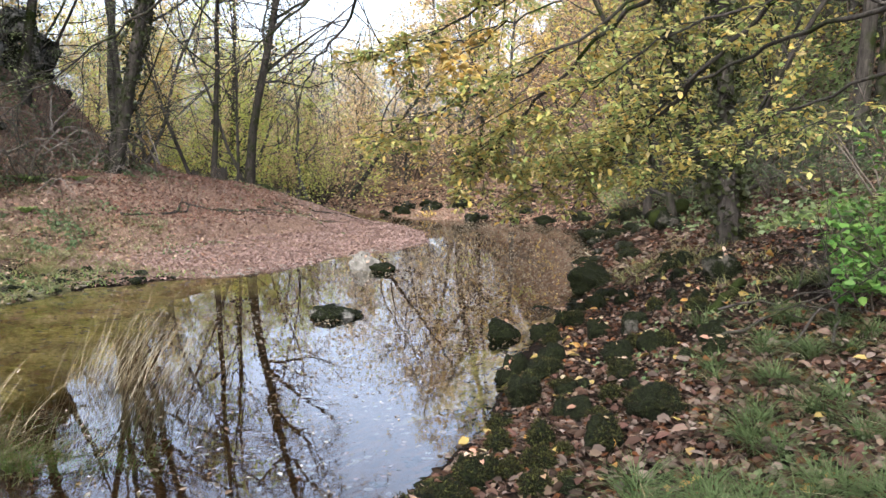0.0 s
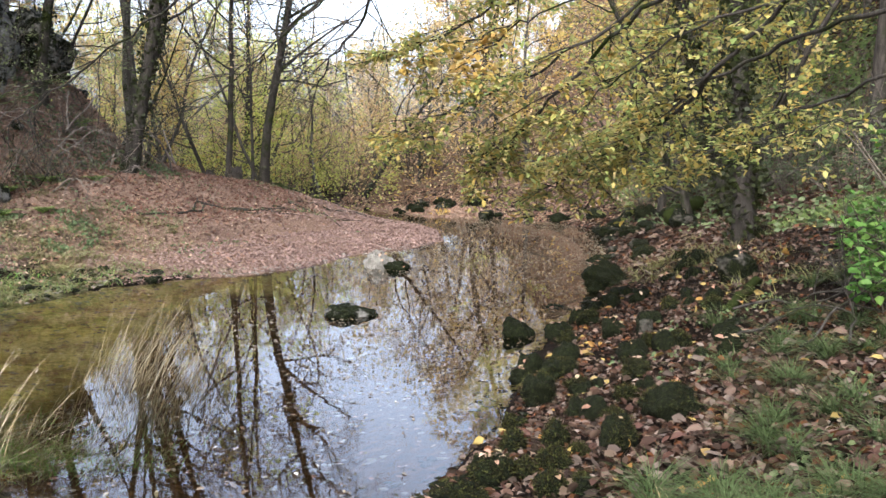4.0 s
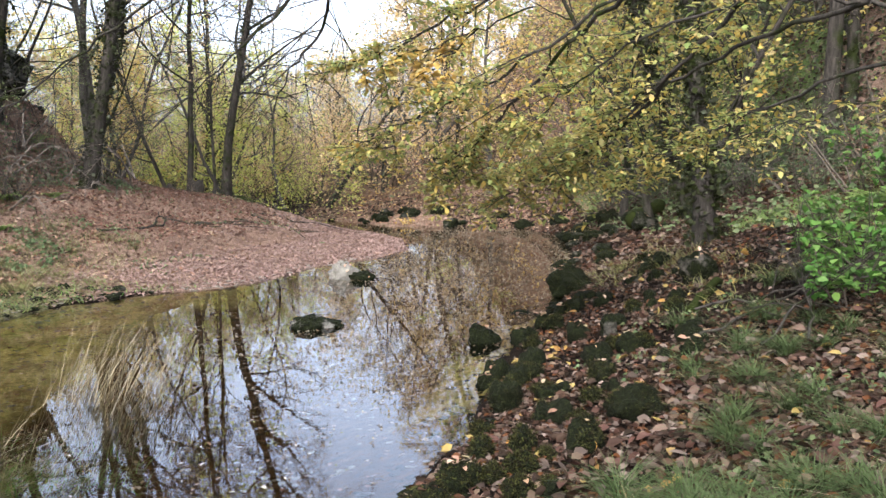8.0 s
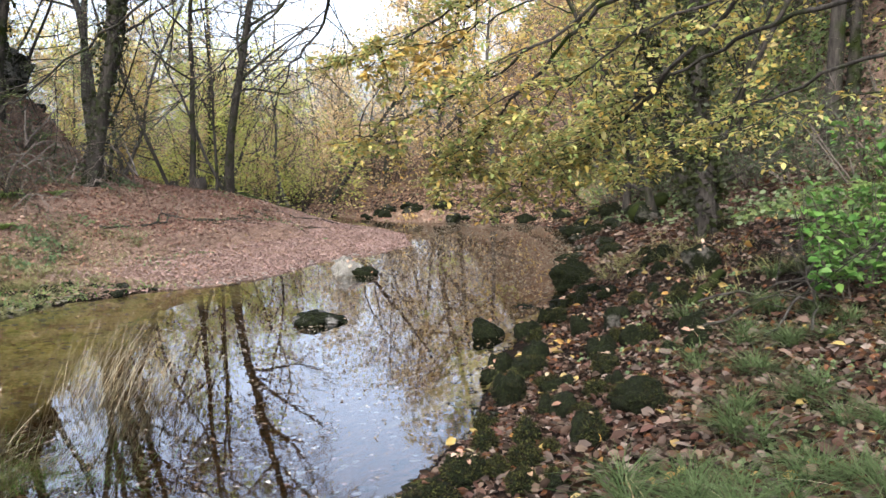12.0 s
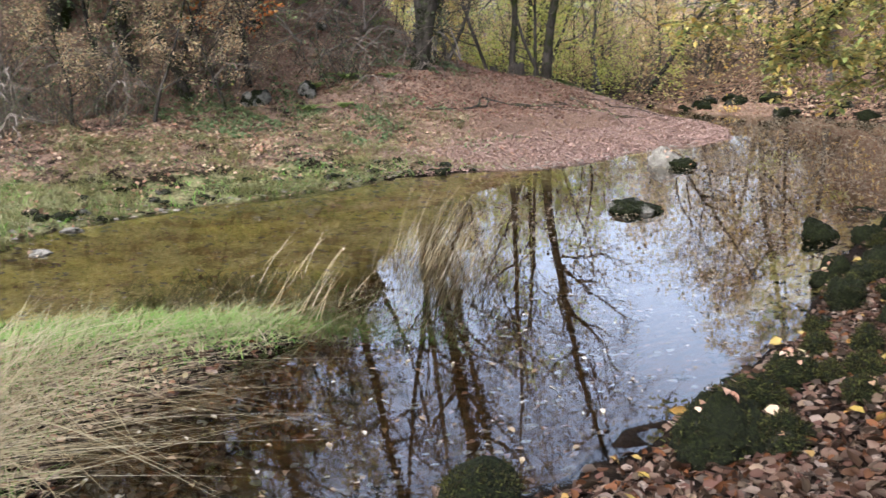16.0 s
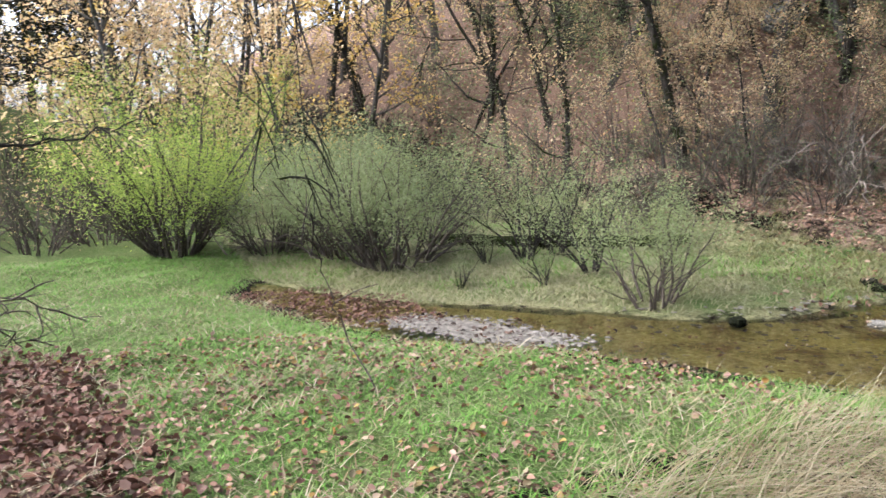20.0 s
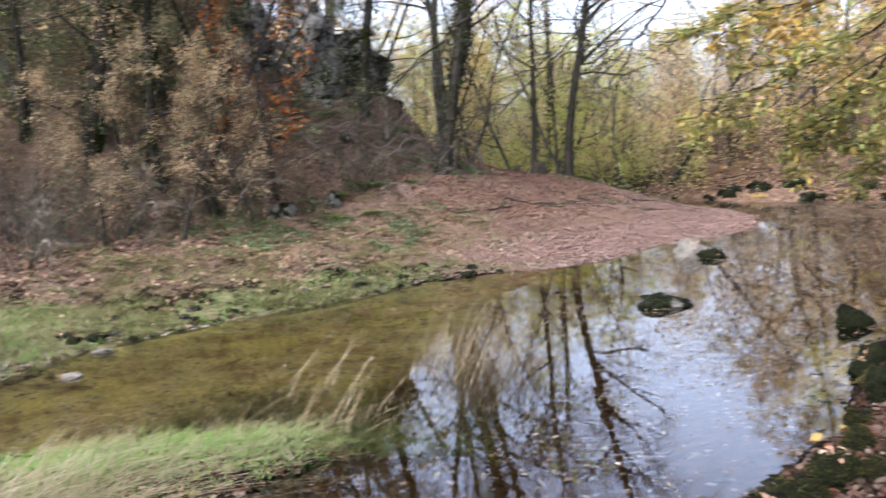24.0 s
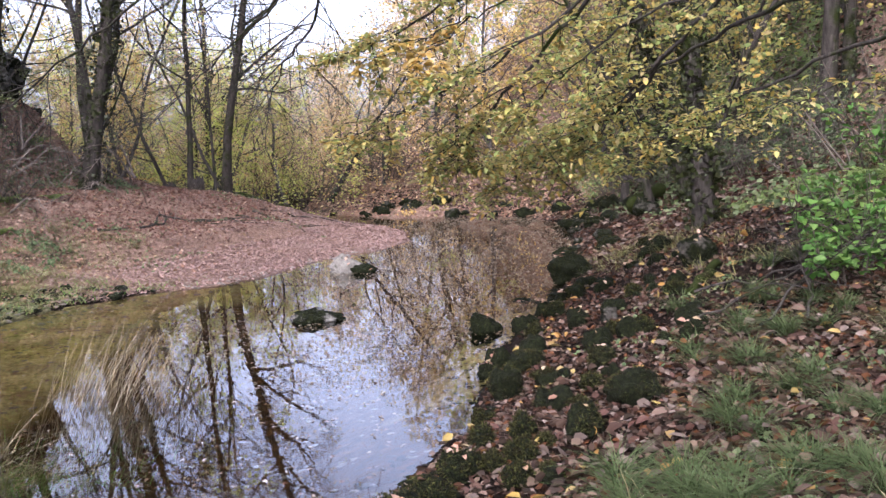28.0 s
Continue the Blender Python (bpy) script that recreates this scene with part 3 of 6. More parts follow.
def make_tree(seed, height, r0, label, leaf="leaf_tan", bark="bark", lean=(0, 0), limbs=14, limb_len=3.2, first=0.3, sub=6, twig=5, per=2, leaf_size=0.1, ivy=0.0, lift=0.05, crook=0.1, at=(0, 0, 0), extra=(), level=0.4):
    """A tree at its place: trunk with limbs, twigs, and a crown of separate leaves."""
    g = np.random.default_rng(seed)
    root = thing("tree", *at, label, "tree")
    tr = limb(g, (0, 0, -0.25), (lean[0], lean[1], 1), height, r0, r0 * 0.18, 14, crook, 0.02)
    tr[1][0] *= 1.5
    tr[1][1] *= 1.1
    L1 = sprout(g, tr, limbs, first, 0.98, limb_len, 1.0, 0.5, 7, 0.28, lift)
    L1 += [(np.array(p, float), np.linspace(q, q * 0.25, len(p))) for p, q in extra]
    L2 = [s for a in L1 for s in sprout(g, a, sub, 0.25, 1, limb_len * 0.45, 0.8, 0.6, 5, 0.35, lift * 0.6)]
    L3 = [s for a in L2 for s in sprout(g, a, twig, 0.2, 1, limb_len * 0.22, 0.8, 0.6, 3, 0.4, 0, rmin=0.005)]
    bole = hang("trunk", mesh_np("trunk", *tube([tr], 9), bark, True), root)
    for a in L1:
        hang("limb", mesh_np("limb", *tube([a], 6), bark, True), root)
    hang("branchwork", mesh_np("branchwork", *tube(L2 + L3, 3), "twig", True), root, kind="stuff")
    if per:
        hang("crown", mesh_np("crown", *kites(g, along(g, L3, per), leaf_size, level), leaf), root, kind="stuff")
    if ivy:
        n = int(ivy * 2600)
        f = g.uniform(0.02, 0.75, n) * 14
        i = f.astype(int)
        u = (f - i)[:, None]
        q = tr[0][i] * (1 - u) + tr[0][i + 1] * u
        a = g.uniform(0, 2 * np.pi, n)
        rr = r0 * g.uniform(0.8, 2.0, n) * (1.1 - f / 18)
        q = q + np.stack([np.cos(a) * rr, np.sin(a) * rr, g.normal(size=n) * 0.05], -1)
        hang("ivy", mesh_np("ivy", *kites(g, q, 0.085, 0.3, 0.9), "ivy"), bole, "dark ivy climbing the trunk", "stuff")
    return root


def place(x, y, turn=0.0, size=1.0, sink=0.0):
    return Matrix.LocRotScale((x, y, zat(x, y) - sink), Euler((0, 0, turn)), (size, size, size))


def make_shrub(seed, label, leaf, stems=26, height=2.0, spread_r=0.8, per=10, leaf_size=0.06, at=(0, 0, 0), bark="twig", slim=0.4, arch=-0.03, name="shrub", flat=0.3, foot=0.1, loose=0.04, bare=0.0, keep=1.0):
    """A many-stemmed shrub: stems fan out from the foot, with side twigs and leaves."""
    g = np.random.default_rng(seed)
    root = thing(name, *at, label, "shrub")
    S = []
    for _ in range(stems):
        a = g.uniform(0, 2 * np.pi)
        tilt = spread_r / height * g.uniform(0.1, 1.1)
        if bare:
            tilt = spread_r / height * 1.9 * math.sqrt(g.uniform(0.02, 1))
        S.append(limb(g, (math.cos(a) * foot, math.sin(a) * foot, -0.08), (math.cos(a) * tilt, math.sin(a) * tilt, 1), height * (g.uniform(0.5, 1.12) * (1.08 - 0.28 * tilt) if bare else g.uniform(0.6, 1.1)), (0.016 if bare else 0.012) * height ** 0.6, 0.003, 7, 0.3 if bare else 0.16, arch))
    T = [s for a in S for s in sprout(g, a, 8, 0.12, 1, height * 0.28, 0.7, 0.5, 4, 0.25, 0.0, rmin=0.003)]
    hang("stem_clump", mesh_np("stem_clump", *tube(S, 4), bark, True), root, kind="stuff")
    hang("twig_mass", mesh_np("twig_mass", *tube(T, 3), bark, True), root, kind="stuff")
    if per:
        leafy = [t for t in T if t[0][-1, 2] > bare * height * g.uniform(0.7, 1.3) and g.uniform() < keep]
        hang("foliage", mesh_np("foliage", *(leaves if flat > 0.7 else kites)(g, along(g, leafy, per, 0.1, loose), leaf_size, flat=flat, slim=slim), leaf), root, kind="stuff")
    return root


def stone_mesh(seed, mat, sx, sy, sz, rough=0.22, levels=3):
    """A broken boulder: a ball cut by random planes, then worn and pitted."""
    g = np.random.default_rng(seed + 500)
    bm = bmesh.new()
    bmesh.ops.create_icosphere(bm, subdivisions=levels, radius=1.0)
    cuts = [(Vector(unit(g.normal(size=3))), g.uniform(0.62, 0.9)) for _ in range(11)]
    o = Vector((seed * 3.1, seed * 1.7, seed * 2.3))
    for v in bm.verts:
        c = v.co.copy()
        q = c.copy()
        for n, h in cuts:
            over = q.dot(n) - h
            if over > 0:
                q -= n * over * 0.85
        q *= 1.12 * (1 + rough * (0.9 * noise.noise(c * 1.3 + o) + 0.55 * noise.noise(c * 3.4 + o) + 0.4 * noise.noise(c * 8 + o) + 0.25 * noise.noise(c * 17 + o)))
        v.co = Vector((q.x * sx, q.y * sy, q.z * sz))
    me = bpy.data.meshes.new("stone")
    bm.to_mesh(me)
    bm.free()
    me.polygons.foreach_set("use_smooth", np.ones(len(me.polygons), bool))
    me.materials.append(M[mat])
    return me


ROCK_TOPS = []


def moss_tufts(seed, o):
    """Cushions of short moss shoots over the upper sides of a stone, as one soft layer."""
    g = np.random.default_rng(seed + 900)
    co, no = np.array([v.co for v in o.data.vertices]), np.array([v.normal for v in o.data.vertices])
    up = no[:, 2] > -0.1
    co, no = co[up], no[up]
    grow = np.array([noise.noise(Vector(c) * 7 + Vector((seed, 0, 0))) for c in co]) > -0.18
    co, no = co[grow], no[grow]
    i = g.integers(0, len(co), 900)
    p = co[i] + g.normal(size=(900, 3)) * 0.008 - no[i] * 0.004
    d = unit(no[i] + g.normal(size=(900, 3)) * 0.55)
    side = unit(np.cross(d, g.normal(size=(900, 3))))
    L = g.uniform(0.012, 0.03, 900)[:, None]
    V = np.stack([p - side * 0.004, p + side * 0.004, p + d * L + side * 0.002 - [0, 0, 0.003], p + d * L - side * 0.002 - [0, 0, 0.003]], 1).reshape(-1, 3)
    return tagged(new("moss", mesh_np("moss", V, np.arange(3600).reshape(-1, 4), "moss")), "shaggy dark green moss", kind="stuff")


def rock(seed, x, y, w, h, mat, label, sink=0.35, depth=0.8, z=None, turn=0.0, rough=0.3):
    o = new("rock", stone_mesh(seed, mat, w / 2, w / 2 * depth, h / 2 / (1 - sink), rough, 4 if seed < 74 else 3))
    o.matrix_world = pose(x, y, (zat(x, y) if z is None else z) + h / 2 / (1 - sink) * (1 - 2 * sink), 0, 0, turn)
    if w > 0.2 and seed != 68:
        g = np.random.default_rng(seed)
        co = np.array([o.matrix_world @ v.co for v in o.data.vertices if v.normal.z > 0.72])
        k = g.normal(size=2) * w * 0.2 + [x, y]
        near = np.hypot(*(co[:, :2] - k).T) < w * 0.3
        if near.any():
            ROCK_TOPS.append(g.permutation(co[near])[:int(g.integers(0, 9 if w < 0.5 else 16))])
    if mat == "rock_moss" and 20 <= seed < 70:
        m = moss_tufts(seed, o)
        m.parent = o
    return tagged(o, label, "rock", "rocks by the creek")


def blades(g, p, height, width, lean=0.35, way=None, bend=1.0, seg=3):
    """Grass blades: narrow ribbons that bow over, from the foot points p."""
    p = np.asarray(p, float)
    n = len(p)
    a = g.uniform(0, 2 * np.pi, n)
    d = np.stack([np.cos(a), np.sin(a), np.zeros(n)], -1)
    if way is not None:
        d = unit(d * 0.8 + np.array([*way, 0.0]))
    side = np.stack([-d[:, 1], d[:, 0], np.zeros(n)], -1)
    H = (height * g.uniform(0.5, 1.25, n))[:, None]
    ln = (lean * g.uniform(0.4, 1.6, n))[:, None]
    V = []
    for k in range(seg + 1):
        f = k / seg
        c = p + d * H * ln * (f + bend * f * f) + np.array([0, 0, 1.0]) * H * (f - 0.45 * bend * np.minimum(ln, 1.4) * f * f)
        w = width * (1 - f) ** 0.7 + 0.0006
        V += [c - side * w, c + side * w]
    V = np.stack(V, 1).reshape(-1, 3)
    i = np.arange(n)[:, None] * (2 * (seg + 1))
    F = np.concatenate([i + [2 * k, 2 * k + 1, 2 * k + 3, 2 * k + 2] for k in range(seg)], 0)
    return V, F


def scatter(g, n, box, ok, lift=0.0):
    """Random places on the ground in box (x0, y0, x1, y1) where ok(x, y, info) holds."""
    x, y = g.uniform(box[0], box[2], n), g.uniform(box[1], box[3], n)
    z, d, wet, left, near, meadow, bar = land(x, y, True)
    k = g.uniform(0, 1, n) < ok(x, y, d, wet, left, near, meadow, bar)
    return np.stack([x, y, z + lift], -1)[k]


def stuff(name, vf, mat, label, category):
    return tagged(new(name, mesh_np(name, *vf, mat)), label, category, kind="stuff")

# ---- trees of the left bank and its hillside ----
kings = [
    # label, x, y, height, radius, lean, seed, ivy
    ("tall ash tree with ivy on its trunk on the leafy slope", -6.95, 18.6, 15, 0.2, 0.22, 11, 0.8),
    ("slim young tree with a mossy trunk on the bank", -6.0, 23.3, 12, 0.11, 0.0, 12, 0.0),
    ("forked tree with bare spreading branches on the bank", -5.15, 23.5, 12, 0.17, 0.02, 13, 0.2),
    ("thin sapling leaning beside a forked tree", -5.4, 23.2, 7, 0.06, 0.1, 14, 0.0),
    ("dark ivy-clad tree at the foot of the hill", -10.8, 16.0, 14, 0.17, 0.06, 15, 0.2),
    ("dark mossy tree beside the grey cliff", -8.85, 18.9, 15, 0.15, 0.1, 16, 0.35),
    ("grey tree on the leafy terrace behind the gravel bar", -8.3, 22.8, 15, 0.14, 0.02, 17, 0.0),
    ("leafless grey tree at the top of the terrace", -9.4, 26.0, 16, 0.18, -0.02, 18, 0.0),
    ("dark trunk leaning over the creek's bend", -3.4, 31.0, 7, 0.13, 0.7, 19, 0.0),
]
for label, x, y, h, r, lx, s, iv in kings:
    make_tree(s, h, r * 0.75, label, "leaf_tan", "bark_dark" if s in (11, 12, 13, 14, 16, 19) else "bark", (lx, 0), 14, 3.4, 0.26, 7, 7, 1, 0.08, iv, at=(x, y, zat(x, y)),
              extra=[([(0.24, 0, 2.5), (0.4, 0, 2.9), (0.7, 0, 3.15), (1.3, -0.1, 3.6), (2.3, -0.1, 4.3)], 0.075), ([(0.26, 0, 2.7), (0.8, 0.1, 2.75), (1.6, 0.1, 2.6), (2.3, 0.1, 2.8)], 0.04)] if s == 13 else ())
tall = [
    make_tree(21, 16, 0.13, "tall leafless grey tree on the wooded hillside", "leaf_tan", "bark_dark", (0.1, 0), 13, 3.6, 0.25, 6, 5, 1, 0.1, 0.5, crook=0.2, at=(-11, 16.5, zat(-11, 16.5))),
    make_tree(22, 14, 0.1, "tall thin tree with a few beige leaves on the hillside", "leaf_tan", "bark", (-0.16, 0.03), 12, 3.0, 0.15, 6, 5, 3, 0.1, 0.0, crook=0.22, at=(-13, 13.2, zat(-13, 13.2))),
    make_tree(26, 12, 0.1, "slender dark tree with mossy bark on the hillside", "leaf_tan", "bark_dark", (0.22, 0.05), 12, 2.6, 0.12, 6, 5, 3, 0.09, 0.4, crook=0.25, at=(-10.8, 14.0, zat(-10.8, 14.0))),
    make_tree(23, 14, 0.16, "woodland tree with golden leaves", "leaf_gold", "bark", (0.04, 0.05), 16, 3.0, 0.08, 7, 5, 5, 0.16, 0.0, at=(-17, 33, zat(-17, 33))),
    make_tree(24, 11, 0.12, "woodland tree with yellow-green leaves", "leaf_olive", "bark_dark", (0.0, 0.08), 16, 2.8, 0.06, 7, 5, 5, 0.15, 0.2, at=(-8, 33, zat(-8, 33))),
    make_tree(25, 11, 0.14, "woodland tree with thinning beige leaves", "leaf_tan", "bark", (0.1, -0.05), 17, 3.2, 0.06, 7, 5, 5, 0.15, 0.0, at=(0.5, 33, zat(0.5, 33))),
    make_tree(27, 7, 0.09, "small bank tree with yellow leaves", "leaf_yellow", "bark_dark", (-0.25, -0.1), 14, 2.6, 0.08, 7, 5, 5, 0.12, 0.0, at=(4.6, 17.5, zat(4.6, 17.5))),
    make_tree(28, 5, 0.06, "young tree with orange and yellow autumn leaves", "leaf_orange", "bark_dark", (0.0, 0.0), 13, 1.5, 0.1, 6, 4, 4, 0.11, 0.0, at=(-9.3, 15.5, zat(-9.3, 15.5))),
]
g = np.random.default_rng(5)
spots = []


def plant(sources, n, box, ok, gap, lo=0.8, hi=1.25, skyline=None):
    """Copies at random places in box, at least gap apart."""
    made = 0
    for _ in range(n * 40):
        x, y = g.uniform(box[0], box[2]), g.uniform(box[1], box[3])
        if made >= n:
            break
        if not ok(x, y) or any((x - a) ** 2 + (y - b) ** 2 < gap * gap for a, b in spots):
            continue
        spots.append((x, y))
        k = g.uniform(lo, hi)
        if skyline:
            k *= skyline(x, y)
        copy_thing(sources[int(g.integers(len(sources)))], place(x, y, g.uniform(0, 6.28), k, 0.1))
        made += 1


def in_area(poly):
    return lambda x, y: bool(inside(np.array([x]), np.array([y]), poly)[0])




def left_wood(x, y):
    """On the left hill, but not in front of the grey outcrop."""
    return in_area(HILL_LEFT)(x, y) and not (-0.61 < x / y < -0.42 and y < 20)


plant(tall[:3], 30, (-32, 8, -9, 32), left_wood, 1.8)
plant(tall[:1] + tall[2:3], 20, (-19, 8.5, -9.2, 17), left_wood, 1.0, 0.55, 0.85)
plant(tall[3:5], 10, (-44, 5, -17, 60), in_area(HILL_LEFT), 2.6)
plant(tall[3:4] + tall[5:6], 13, (-38, 7, -19, 22), in_area(HILL_LEFT), 1.9, 0.6, 0.9)


def skyline(x, y):
    """Height of the tree tops beyond the bend: lowest over the creek itself, highest over its right bank."""
    q = x / y
    left, right = smooth(-0.2, -0.27, q), smooth(-0.12, 0.04, q)
    return 2.0 + y * (0.105 + 0.035 * left + 0.1 * right)


def low_wood(x, y):
    """The woods beyond the bend stay low in the gap of sky over the creek."""
    return max(3.0, skyline(x, y) - zat(x, y)) / 12.0


plant([tall[5], tall[3], tall[5], tall[4]], 52, (-22, 29.5, 14, 62), lambda x, y: inside(np.array([x]), np.array([y]), HILL_FAR)[0] or y > 34, 1.9, 0.8, 1.1, low_wood)
plant(tall[4:6], 7, (-9, 29.5, -3, 36), lambda x, y: y > 30 - x * 0.2, 1.2, 0.8, 1.1, low_wood)
plant(tall[5:6] + tall[3:4], 7, (-15, 28, -6, 42), lambda x, y: y > 26 - x * 0.2, 1.8, 0.9, 1.1, low_wood)
plant([tall[3], tall[5], tall[4]], 5, (-24, 21, -11, 40), lambda x, y: x / y < -0.42 and in_area(HILL_LEFT)(x, y), 1.7, 0.8, 1.2)
plant([tall[3], tall[5]], 14, (-33, -6, -20.5, 7), lambda x, y: y > 0.6 or y < -4.5, 1.8, 0.6, 0.9)
plant(tall[4:5] + tall[:2], 46, (7.4, 6, 20, 30), in_area(HILL_RIGHT), 1.8)
plant(tall[6:7], 9, (4.2, 15, 9, 29), lambda x, y: True, 1.7, 0.7, 1.2)
plant([tall[3], tall[5], tall[3], tall[5]], 40, (-52, -20, -24, 8), lambda x, y: y > 1.5 or y < -5 or x < -46, 2.6, 0.6, 1.0)
plant(tall[:3], 14, (-16, -24, 22, -7), lambda x, y: True, 3.4)
for x, y, k in ((-5.9, 27.6, 0.62), (-7.9, 28.2, 0.7), (-4.4, 29.8, 0.6), (-9.3, 26.6, 0.66), (-6.9, 31.0, 0.7)):
    copy_thing(tall[1], place(x, y, x * 3, k))
for x, y, k in ((-14.2, 25.5, 0.8), (-12.5, 21.0, 0.9), (-11.2, 18.8, 0.7)):
    copy_thing(tall[7], place(x, y, x, k))


def spruce(x, y, h, label):
    """A conifer: straight trunk, whorls of drooping boughs, needle sprays."""
    g = np.random.default_rng(int(h * 10))
    root = thing("spruce", x, y, zat(x, y), label, "tree")
    tr = limb(g, (0, 0, -0.2), (0, 0, 1), h, h * 0.012, 0.02, 8, 0.01)
    B = [s for k in range(26) for s in sprout(g, tr, 6, 0.1 + 0.033 * k, 0.13 + 0.033 * k, h * 0.2 * (1.05 - k / 27), 1.5, 0.3, 4, 0.08, -0.06)]
    hang("trunk", mesh_np("trunk", *tube([tr], 7), "bark_dark", True), root)
    hang("bough_mass", mesh_np("bough_mass", *tube(B, 3), "bark_dark", True), root, kind="stuff")
    hang("needle_mass", mesh_np("needle_mass", *kites(g, along(g, B, 60, 0.1, 0.12), 0.3, 0.3, 0.35), "ivy"), root, kind="stuff")
    return root


for x, y, h in ((-40, -1.6, 15), (-45, 0.6, 17), (-43, -4.2, 14)):
    spruce(x, y, h, "dark green spruce standing behind the autumn wood")

# trunks of the right bank
for label, x, y, h, r, lx, ly, s, iv in (
        ("ivy-covered tree trunk rising from the stony bank", 4.0, 12.3, 13, 0.17, -0.03, 0.0, 31, 1.6),
        ("ivy-covered trunk leaning out over the bank", 5.0, 16.0, 11, 0.16, -0.35, 0.0, 32, 1.2),
        ("straight reddish-brown trunk on the green slope", 6.75, 14.6, 17, 0.17, 0.0, 0.0, 33, 0.0),
        ("straight dark trunk on the green slope", 7.25, 14.9, 17, 0.12, 0.0, 0.0, 34, 0.3),
        ("thin grey trunk on the green slope", 6.5, 17.8, 15, 0.09, 0.0, 0.0, 35, 0.0),
        ("pale smooth trunk at the top of the slope", 8.6, 15.8, 17, 0.15, -0.02, 0.0, 36, 0.0),
        ("slim trunk standing by the water's edge", 5.6, 21.5, 10, 0.1, -0.15, 0.0, 37, 0.5)):
    make_tree(s, h, r * 0.8, label, "leaf_olive", "bark" if "pale" in label else "bark_dark", (lx, ly), 9, 2.4, 0.45, 5, 4, 2, 0.09, iv, crook=0.07, at=(x, y, zat(x, y)))

# ---- overhanging boughs ----


def bough(seed, ctrl, radius, shoots, shoot_len, label, leaf="", per=0, size=0.1, droop=-0.03, flat=0.75, name="bough", sub=6, trunk=None, slim=0.55, wood="bark_dark", sub_len=0.4, fine=1.0, first=0.25):
    """A long bough along control points, with level side sprays; leaves lie flat along the twigs."""
    g = np.random.default_rng(seed)
    root = thing(name, 0, 0, 0, label, "branch" if name == "bough" else "tree")
    if trunk:
        hang("trunk", mesh_np("trunk", *tube([(np.array(trunk[0]), np.array(trunk[1]))], 9), "bark_dark", True), root)
    A = []
    for pts in ctrl:
        p = np.array(pts, float)
        k = np.linspace(0, len(p) - 1, 6 * (len(p) - 1) + 1)
        q = np.stack([np.interp(k, np.arange(len(p)), p[:, i]) for i in range(3)], -1)
        for _ in range(3):
            q[1:-1] = (q[:-2] + 2 * q[1:-1] + q[2:]) / 4
        q[1:-1] += g.normal(size=(len(q) - 2, 3)) * 0.02
        A.append((q, np.linspace(radius, radius * 0.2, len(q))))
        hang("limb", mesh_np("limb", *tube([A[-1]], 7), wood, True), root)
    B = [s for a in A for s in sprout(g, a, shoots, first, 1, shoot_len, 0.8, 0.5, 6, 0.18, droop, flat, rmin=0.006 * fine)]
    C = [s for b in B for s in sprout(g, b, sub, 0.1, 1, shoot_len * sub_len, 0.75, 0.6, 4, 0.2, droop, flat, rmin=0.0035 * fine)]
    hang("twig_mass", mesh_np("twig_mass", *tube(B, 4), wood, True), root, kind="stuff")
    hang("fine_twig_mass", mesh_np("fine_twig_mass", *tube(C, 3), wood, True), root, kind="stuff")
    if leaf:
        hang("foliage", mesh_np("foliage", *leaves(g, along(g, B + C, per, 0.1, 0.025), size, None, 0.93, slim), leaf), root, kind="stuff")
    return root


bough(41, [[(5.4, 6.6, 2.2), (4.6, 6.9, 3.0), (3.6, 7.1, 3.3), (2.8, 7.5, 3.42), (2.0, 8.1, 3.16), (1.4, 8.4, 2.72), (0.95, 8.6, 2.3)],
           [(4.6, 6.9, 3.0), (3.4, 7.4, 3.9), (1.9, 8.0, 3.6), (1.1, 8.5, 3.04), (0.5, 9.0, 2.75), (-0.3, 9.4, 2.36), (-0.75, 9.6, 2.25)],
           [(3.4, 7.4, 3.9), (2.0, 8.6, 4.1), (0.8, 9.0, 3.7), (-0.1, 9.1, 3.3), (-0.6, 9.1, 3.05)],
           [(3.6, 7.1, 3.3), (3.0, 8.4, 3.1), (2.4, 9.6, 2.7), (1.7, 10.4, 2.2), (1.1, 10.8, 1.9)],
           [(2.8, 7.5, 3.42), (2.4, 8.2, 2.9), (2.0, 8.8, 2.4), (1.6, 9.2, 2.0)],
           [(4.6, 6.9, 3.0), (4.2, 8.4, 2.9), (3.6, 9.6, 2.5), (3.0, 10.6, 2.1), (2.4, 11.2, 1.8)],
           [(1.9, 8.0, 3.6), (1.2, 8.8, 2.9), (0.7, 9.3, 2.3), (0.3, 9.6, 1.85)],
           [(2.4, 8.2, 2.9), (1.9, 9.1, 2.2), (1.3, 9.6, 1.85), (0.95, 9.9, 1.65)]],
      0.025, 19, 0.85, "leaning hazel with broad yellow-green leaves over the water", "leaf_yellow", 7, 0.08, -0.03, 0.96, name="tree", sub=7, first=0.4,
      trunk=([(5.9, 6.2, 0.9), (5.7, 6.4, 1.6), (5.4, 6.6, 2.2), (4.9, 6.8, 2.8)], [0.13, 0.11, 0.09, 0.06]))
